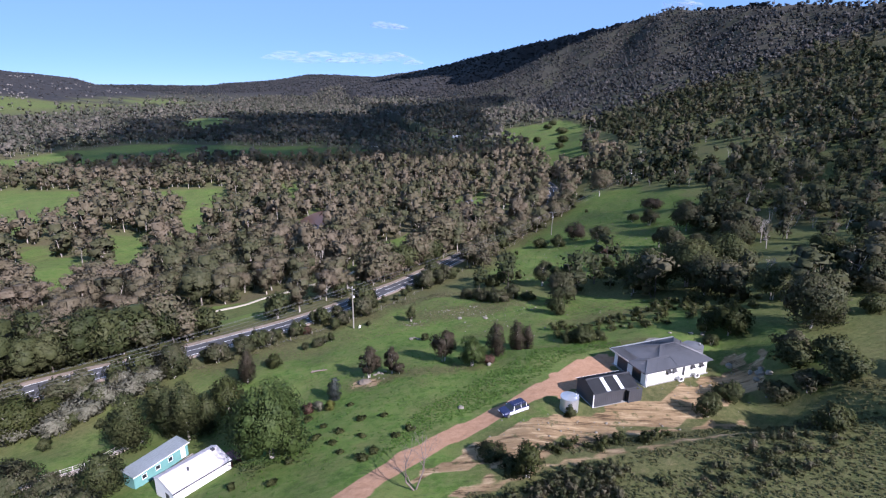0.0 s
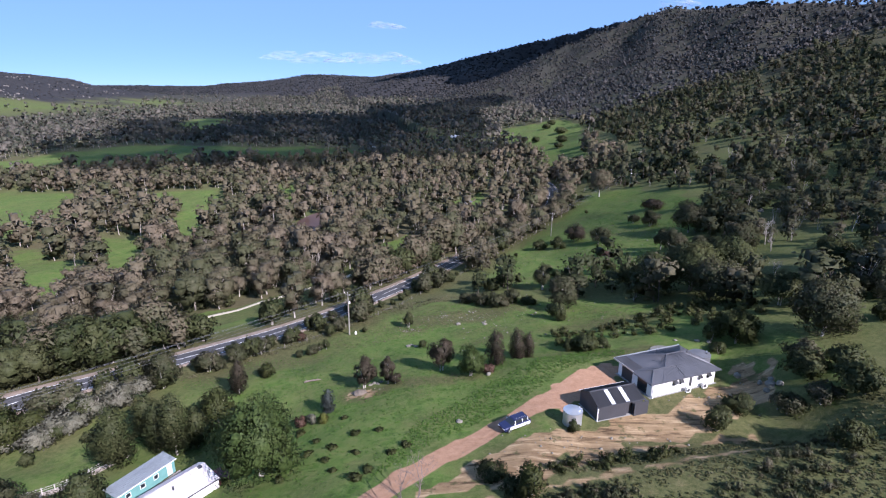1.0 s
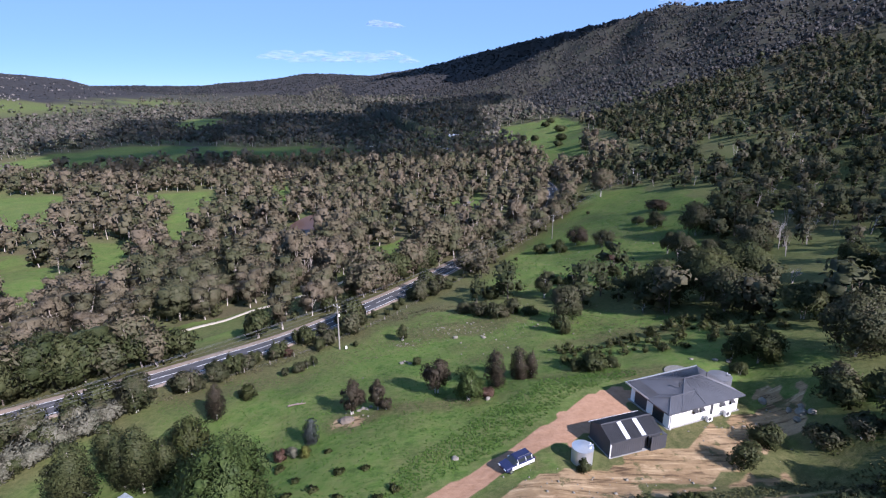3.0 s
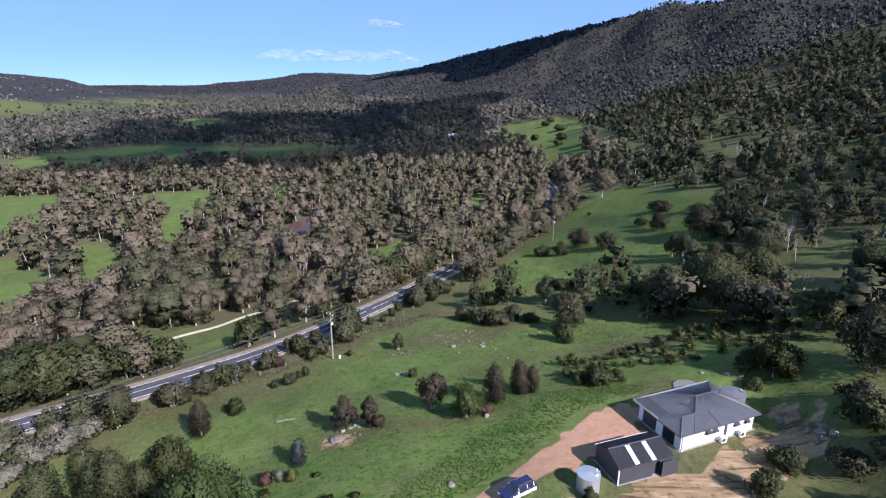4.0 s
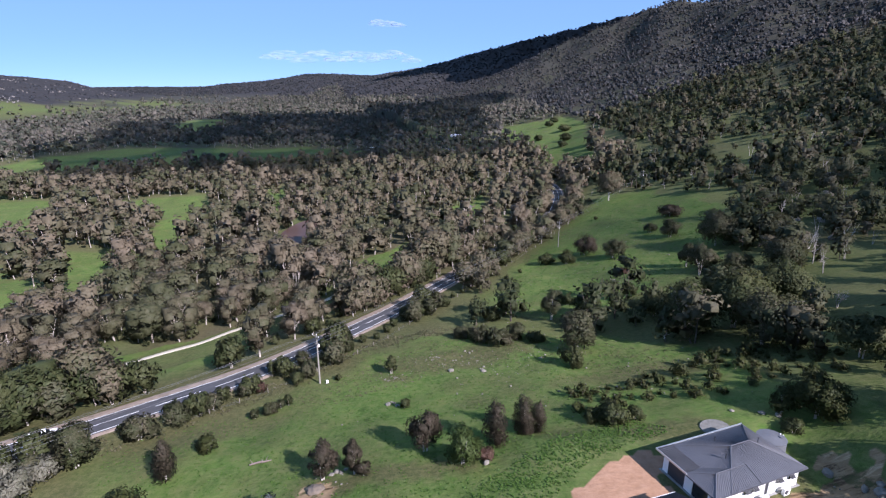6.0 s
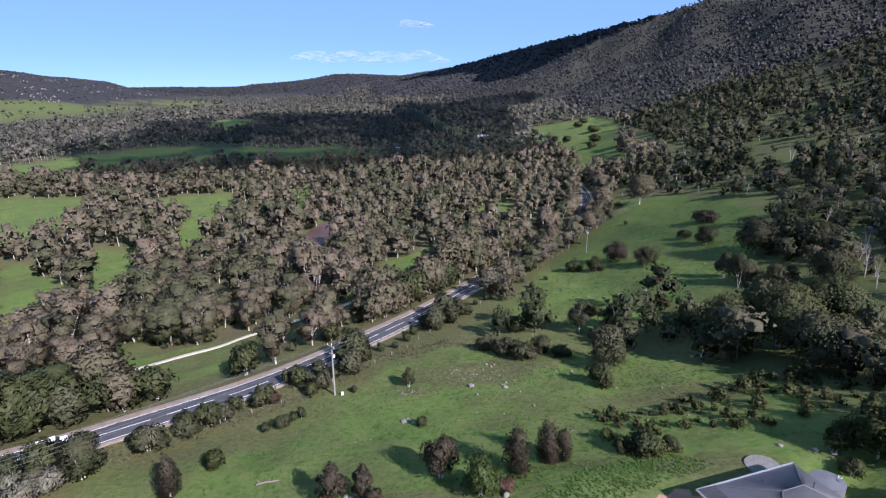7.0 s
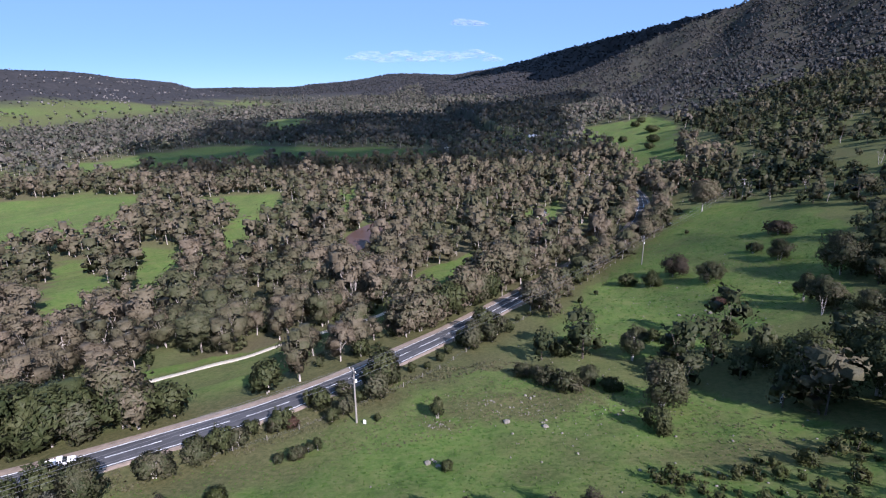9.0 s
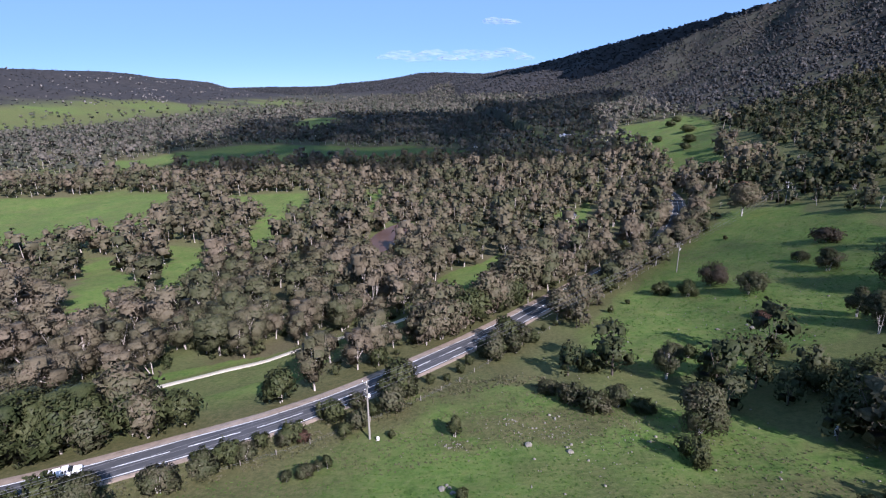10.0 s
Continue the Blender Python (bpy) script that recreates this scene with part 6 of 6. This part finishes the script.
    for s in (-1, 1):
        bm = bmesh.new()
        box(bm, -hl - 0.015, -hl + 0.12, s * hw * 0.62 - 0.18, s * hw * 0.62 + 0.18, 0.62, 0.76)
        part("headlight", bm, M_SKYLIGHT, c)
        bm = bmesh.new()
        box(bm, hl - 0.1, hl + 0.015, s * hw * 0.75 - 0.1, s * hw * 0.75 + 0.1, 0.7, 0.95)
        part("tail_light", bm, M_MAROON, c)
        bm = bmesh.new()
        box(bm, x0 + 0.45, x0 + 0.6, s * (hw + 0.02) - 0.1, s * (hw + 0.02) + 0.1, 1.02, 1.16)
        part("mirror", bm, body_mat, c)
    return tagged(c, label, "car")


house()
shed()
for u, v in ((6.9, -0.75), (10.4, -0.7)):
    p = pose(33.3, 77.0, 1.5, 0, 0, 21) @ Vector((u, v, 0))
    air_unit(p.x, p.y, 21)
tank(19.3, 69.9, 1.35, 2.2, M_TANK, "round galvanised steel water tank beside the shed")
p = pose(33.3, 77.0, 1.5, 0, 0, 21) @ Vector((15.6, 5.6, 0))
tank(p.x, p.y, 1.75, 2.1, M_DARKTANK, "dark grey water tank behind the house")
teal_cabin()
white_shed()
small_house(14, 850, 15, 16, 8, M_WHITE, M_PINKWHITE, "distant white farmhouse among trees")
small_house(-108, 795, 10, 14, 8, M_WHITE, M_SLATE, "distant pale farmhouse in cloud shade")
small_house(118, 410, 40, 14, 8, M_WHITE, M_ROOFRED, "farmhouse with a terracotta roof among hillside trees")
small_house(16, 380, 20, 6, 4, M_TIMBER, M_SLATE, "small pale cottage among valley trees")
# the car faces down the drive
vehicle("car", pose(10.9, 69.4, gz(10.9, 69.4) + 0.02, 0, 0, 30), 4.7, 1.85, M_CARWHITE, "dark blue and white estate car parked on the dirt drive", roof_mat=M_NAVY)
vehicle("utility_truck", pose(-70.6, 111.9, gz(-70.6, 111.9) + 0.2, 0, 0, 219), 4.7, 1.8, M_CARWHITE, "white utility truck on the country road", tray=True)

# round slab for a tank behind the house
bm = bmesh.new()
p = pose(33.3, 77.0, 1.5, 0, 0, 21) @ Vector((12.8, 11.6, 0))
bmesh.ops.create_cone(bm, cap_ends=True, segments=40, radius1=2.1, radius2=2.0, depth=0.3)
ob = part("tank_pad", bm, plain("dull_crushed_rock", (0.15, 0.145, 0.125), 0.95, vary=0.3, scale=1.5, bump=0.4))
ob.location = (p.x, p.y, gz(p.x, p.y) - 0.04)
ob.rotation_euler = (math.atan((gz(p.x, p.y + 2) - gz(p.x, p.y - 2)) / 4), -math.atan((gz(p.x + 2, p.y) - gz(p.x - 2, p.y)) / 4), 0)
tagged(ob, "round grey gravel pad behind the house", "tank pad")

# heap of spoil in the paddock
bm = bmesh.new()
vs = bmesh.ops.create_icosphere(bm, subdivisions=4, radius=1)["verts"]
for v in vs:
    n = 1 + 0.2 * noise.noise(v.co * 2)
    v.co = Vector((v.co.x * 1.25 * n, v.co.y * 1.1 * n, max(v.co.z, -0.3) * 0.75 * n))
for f in bm.faces:
    f.smooth = True
ob = part("soil_heap", bm, plain("grey_brown_soil", (0.13, 0.105, 0.08), 0.95, vary=0.3, scale=1.5, bump=0.5))
ob.location = (-14.4, 88.6, gz(-14.4, 88.6) - 0.05)
tagged(ob, "low rounded heap of grey soil in the pasture", "soil heap")


# ---- power line ----
M_POLE = plain("weathered_pole_timber", (0.24, 0.22, 0.19), 0.9, vary=0.2, scale=1.5, stretch=(3, 3, 0.4))
M_WIRE = plain("dull_aluminium_wire", (0.14, 0.14, 0.145), 0.6, 0.3, vary=0.1)
POLES = ((-112, 60, 11.5), (-23.6, 129.8, 11.6), (53.3, 253.3, 11.5), (119, 338, 11.5))


def power_pole(x, y, tall, turn):
    p = new("power_pole")
    p.matrix_world = pose(x, y, gz(x, y), 0, 0, turn)
    bm = bmesh.new()
    rod(bm, (0, 0, -0.8), (0, 0, tall), 0.2, 0.13, n=12)
    part("pole", bm, M_POLE, p)
    for z, w in ((tall - 0.35, 1.15), (tall - 2.0, 0.8)):
        bm = bmesh.new()
        box(bm, -w, w, 0.12, 0.24, z - 0.07, z + 0.07)
        part("crossarm", bm, M_POLE, p)
    for x in (-1.05, 0.0, 1.05):
        bm = bmesh.new()
        rod(bm, (x, 0.18 if x else 0, tall - 0.28 + (0.28 if not x else 0)), (x, 0.18 if x else 0, tall - 0.02 + (0.28 if not x else 0)), 0.06, 0.04, n=10)
        part("insulator", bm, M_WHITE, p)
    bm = bmesh.new()
    box(bm, -0.2, 0.2, -0.5, -0.14, tall - 3.0, tall - 2.4)
    part("fuse_box", bm, M_PINKWHITE, p)
    return tagged(p, "grey timber power pole with crossarms", "power pole", "power poles")


for i, (x, y, h) in enumerate(POLES):
    a, b = POLES[max(0, i - 1)], POLES[min(len(POLES) - 1, i + 1)]
    power_pole(x, y, h, math.degrees(math.atan2(b[1] - a[1], b[0] - a[0])) + 90)
for a, b in zip(POLES, POLES[1:]):
    d = Vector((b[0] - a[0], b[1] - a[1], 0)).normalized()
    n = Vector((-d.y, d.x, 0))
    for off, low in ((-1.05, 0.02), (0.0, -0.26), (1.05, 0.02), (-0.7, 1.75), (0.7, 1.75)):
        p = Vector((a[0], a[1], gz(a[0], a[1]) + a[2] - low)) + n * off
        q = Vector((b[0], b[1], gz(b[0], b[1]) + b[2] - low)) + n * off
        path = [tuple(p.lerp(q, k / 20) - Vector((0, 0, 4 * 1.6 * (k / 20) * (1 - k / 20)))) for k in range(21)]
        v, f = tube(path, [0.022] * 21, 4)
        tagged(quads("power_wire", v, f, [M_WIRE]), "thin grey overhead wire between power poles", "wire", "overhead wires")
# meter box at the foot of the near pole
bm = bmesh.new()
box(bm, -0.22, 0.22, -0.15, 0.15, 0, 0.8)
ob = part("pillar_box", bm, M_WHITE)
ob.location = (-21.9, 129.4, gz(-21.9, 129.4) - 0.05)
tagged(ob, "small white service box beside the power pole", "service box")


# ---- fences ----
def fence(line, gap, label, rails=3):
    f = new("fence")
    pts = np.array(rounded(list(line), 1))
    run = np.concatenate([[0], np.cumsum(np.hypot(*np.diff(pts, axis=0).T))])
    tops = []
    for s in np.arange(0, run[-1], gap):
        x, y = float(np.interp(s, run, pts[:, 0])), float(np.interp(s, run, pts[:, 1]))
        z = gz(x, y)
        bm = bmesh.new()
        rod(bm, (x, y, z - 0.3), (x, y, z + 1.2), 0.07, n=6)
        part("post", bm, M_PALE if rails > 2 else M_TIMBER, f)
        tops.append((x, y, z))
    for k in range(rails):
        v, q = tube([(x, y, z + 0.4 + 0.35 * k) for x, y, z in tops], [0.035 if rails > 2 else 0.012] * len(tops), 4)
        o = quads("rail", v, q, [M_PALE if rails > 2 else M_WIRE])
        o.parent = f
    return tagged(f, label, "fence")


fence([(-63, 68.5), (-59, 71.8), (-57.6, 73), (-56.2, 75.4), (-55, 79)], 1.6, "pale timber post and rail fence beside the track")
fence([(-48, 116), (-30, 131), (-14, 150), (-6, 168), (6, 190), (24, 222), (60, 290)], 6.0, "old wire fence with grey posts along the road", rails=2)

# gravel path through the roadside meadow
ob = strip("gravel_track", TRACK, (-1.5, -1.3, 0, 1.3, 1.5), (-0.05, 0.07, 0.1, 0.07, -0.05), plain("pale_gravel", (0.50, 0.44, 0.33), 0.95, vary=0.2, scale=0.8))
tagged(ob, "pale gravel path through the roadside meadow", "path", kind="structure")
ob = strip("farm_track", rounded([(-70, 64), (-60, 70.2), (-56.6, 75), (-53.5, 81)]), (-1.2, -1.0, 0, 1.0, 1.2), (-0.05, 0.05, 0.07, 0.05, -0.05), plain("pale_dirt", (0.42, 0.35, 0.27), 0.95, vary=0.2, scale=0.8))
tagged(ob, "pale dirt track beside the timber fence", "track", kind="structure")
# muddy pond among the trees
bm = bmesh.new()
bm.faces.new([bm.verts.new((x, y, 0)) for x, y in rounded(POND + POND[:1], 2)[:-1]])
wm = Mat("muddy_water", 0.4)
wm.b.inputs["Specular IOR Level"].default_value = 0.15
wm.colour(wm.ramp(wm.noise(0.05), (0.3, (0.06, 0.035, 0.025)), (0.7, (0.09, 0.055, 0.04))))
ob = part("pond", bm, wm.m)
ob.location.z = float(max(height(*np.array(POND).T))) + 0.15
tagged(ob, "brown muddy farm pond among the trees", "pond", kind="structure")


# ---- rough growth ----
def tufts(name, poly, gap, size, mat, label, seed, blades=4, tall=0.8, even=False):
    rng = np.random.RandomState(seed)
    px = np.array(poly)
    gx, gy = np.meshgrid(np.arange(px[:, 0].min(), px[:, 0].max(), gap), np.arange(px[:, 1].min(), px[:, 1].max(), gap))
    x, y = gx.ravel() + rng.uniform(-0.6, 0.6, gx.size) * gap, gy.ravel() + rng.uniform(-0.6, 0.6, gx.size) * gap
    ok = inside(list(poly), x, y) & ((0.3 if even else 1) * (wave(x, y, 7, seed) + 0.9 * wave(x, y, 2.6, seed + 1)) + rng.normal(0, 0.6, len(x)) > -0.1) & ~inside(YARD_SOIL, x, y) & ~inside(FORECOURT, x, y) & (along(DRIVE, x, y)[0] > 2.2)
    for rut in BANK_RUTS:
        ok &= along(rut, x, y)[0] + 0.7 * wave(x, y, 4, 36) > 1.0
    x, y = x[ok], y[ok]
    z = height(x, y)
    p = np.repeat(np.stack([x, y, z], -1), blades, 0)
    s = size * rng.uniform(0.5, 1.3, len(p))
    p = p + rng.normal(0, 1, p.shape) * s[:, None] * (0.5, 0.5, 0)
    p[:, 2] += s * tall * 0.5
    out = rng.normal(0, 0.35, p.shape) + (0.1, -0.15, 1.0)
    v, f, r = kites(p, out, size, rng)
    tone = np.repeat(np.clip(np.repeat(0.5 + 0.3 * wave(x, y, 9, seed + 2), blades) + rng.normal(0, 0.15, len(p)), 0, 1), 4)
    return tagged(quads(name, v, f, [mat], tone=tone, rounded_to=r), label, "grass", kind="stuff")


M_WEED = leaf_material("rank_green_weeds", (0.060, 0.122, 0.020), (0.078, 0.150, 0.026), (0.105, 0.172, 0.036))
M_STRAW = leaf_material("dry_rough_grass", (0.075, 0.085, 0.036), (0.125, 0.120, 0.060), (0.190, 0.168, 0.100))
tufts("weeds", [(-9, 58), (0, 67), (12, 76), (22, 86), (36, 93), (30, 99), (18, 92), (8, 85), (-4, 72)], 0.32, 0.17, M_WEED, "rank dark green weeds along the drive", 71, even=True)
tufts("rough_grass", [(0, 36), (60, 36), (64, 66), (40, 66), (26, 62), (10, 56), (2, 50)], 0.36, 0.24, leaf_material("olive_rough_grass", (0.050, 0.062, 0.022), (0.084, 0.088, 0.036), (0.130, 0.118, 0.058)), "rough olive tussock grass on the bank", 72, blades=3, tall=0.5, even=True)
tufts("pasture_grass", [(-58, 108), (-30, 124), (0, 148), (30, 140), (48, 120), (30, 100), (10, 86), (-10, 60), (-30, 56), (-44, 86)], 0.9, 0.19, M_WEED, "short green pasture grass in clumps", 73, blades=3, tall=0.5)
tufts("pasture_grass", [(16, 170), (30, 160), (56, 166), (88, 192), (124, 262), (118, 320), (84, 330), (38, 246)], 1.5, 0.34, M_WEED, "short green grass in clumps in the long paddock", 75, blades=3, tall=0.4)
tufts("dry_grass", [(-14, 150), (-40, 124), (-20, 118), (4, 128), (24, 128), (44, 116), (52, 122), (30, 142), (10, 150)], 0.9, 0.24, M_STRAW, "dry olive grass on the crest of the paddock", 76, blades=3, tall=0.4)
tufts("verge_grass", [(-66, 99), (-44, 116), (-30, 129), (-16, 146), (0, 152), (14, 150), (6, 158), (-12, 158), (-30, 142), (-50, 122), (-72, 103)], 0.6, 0.32, M_STRAW, "dry straw-coloured grass on the road verge", 74)
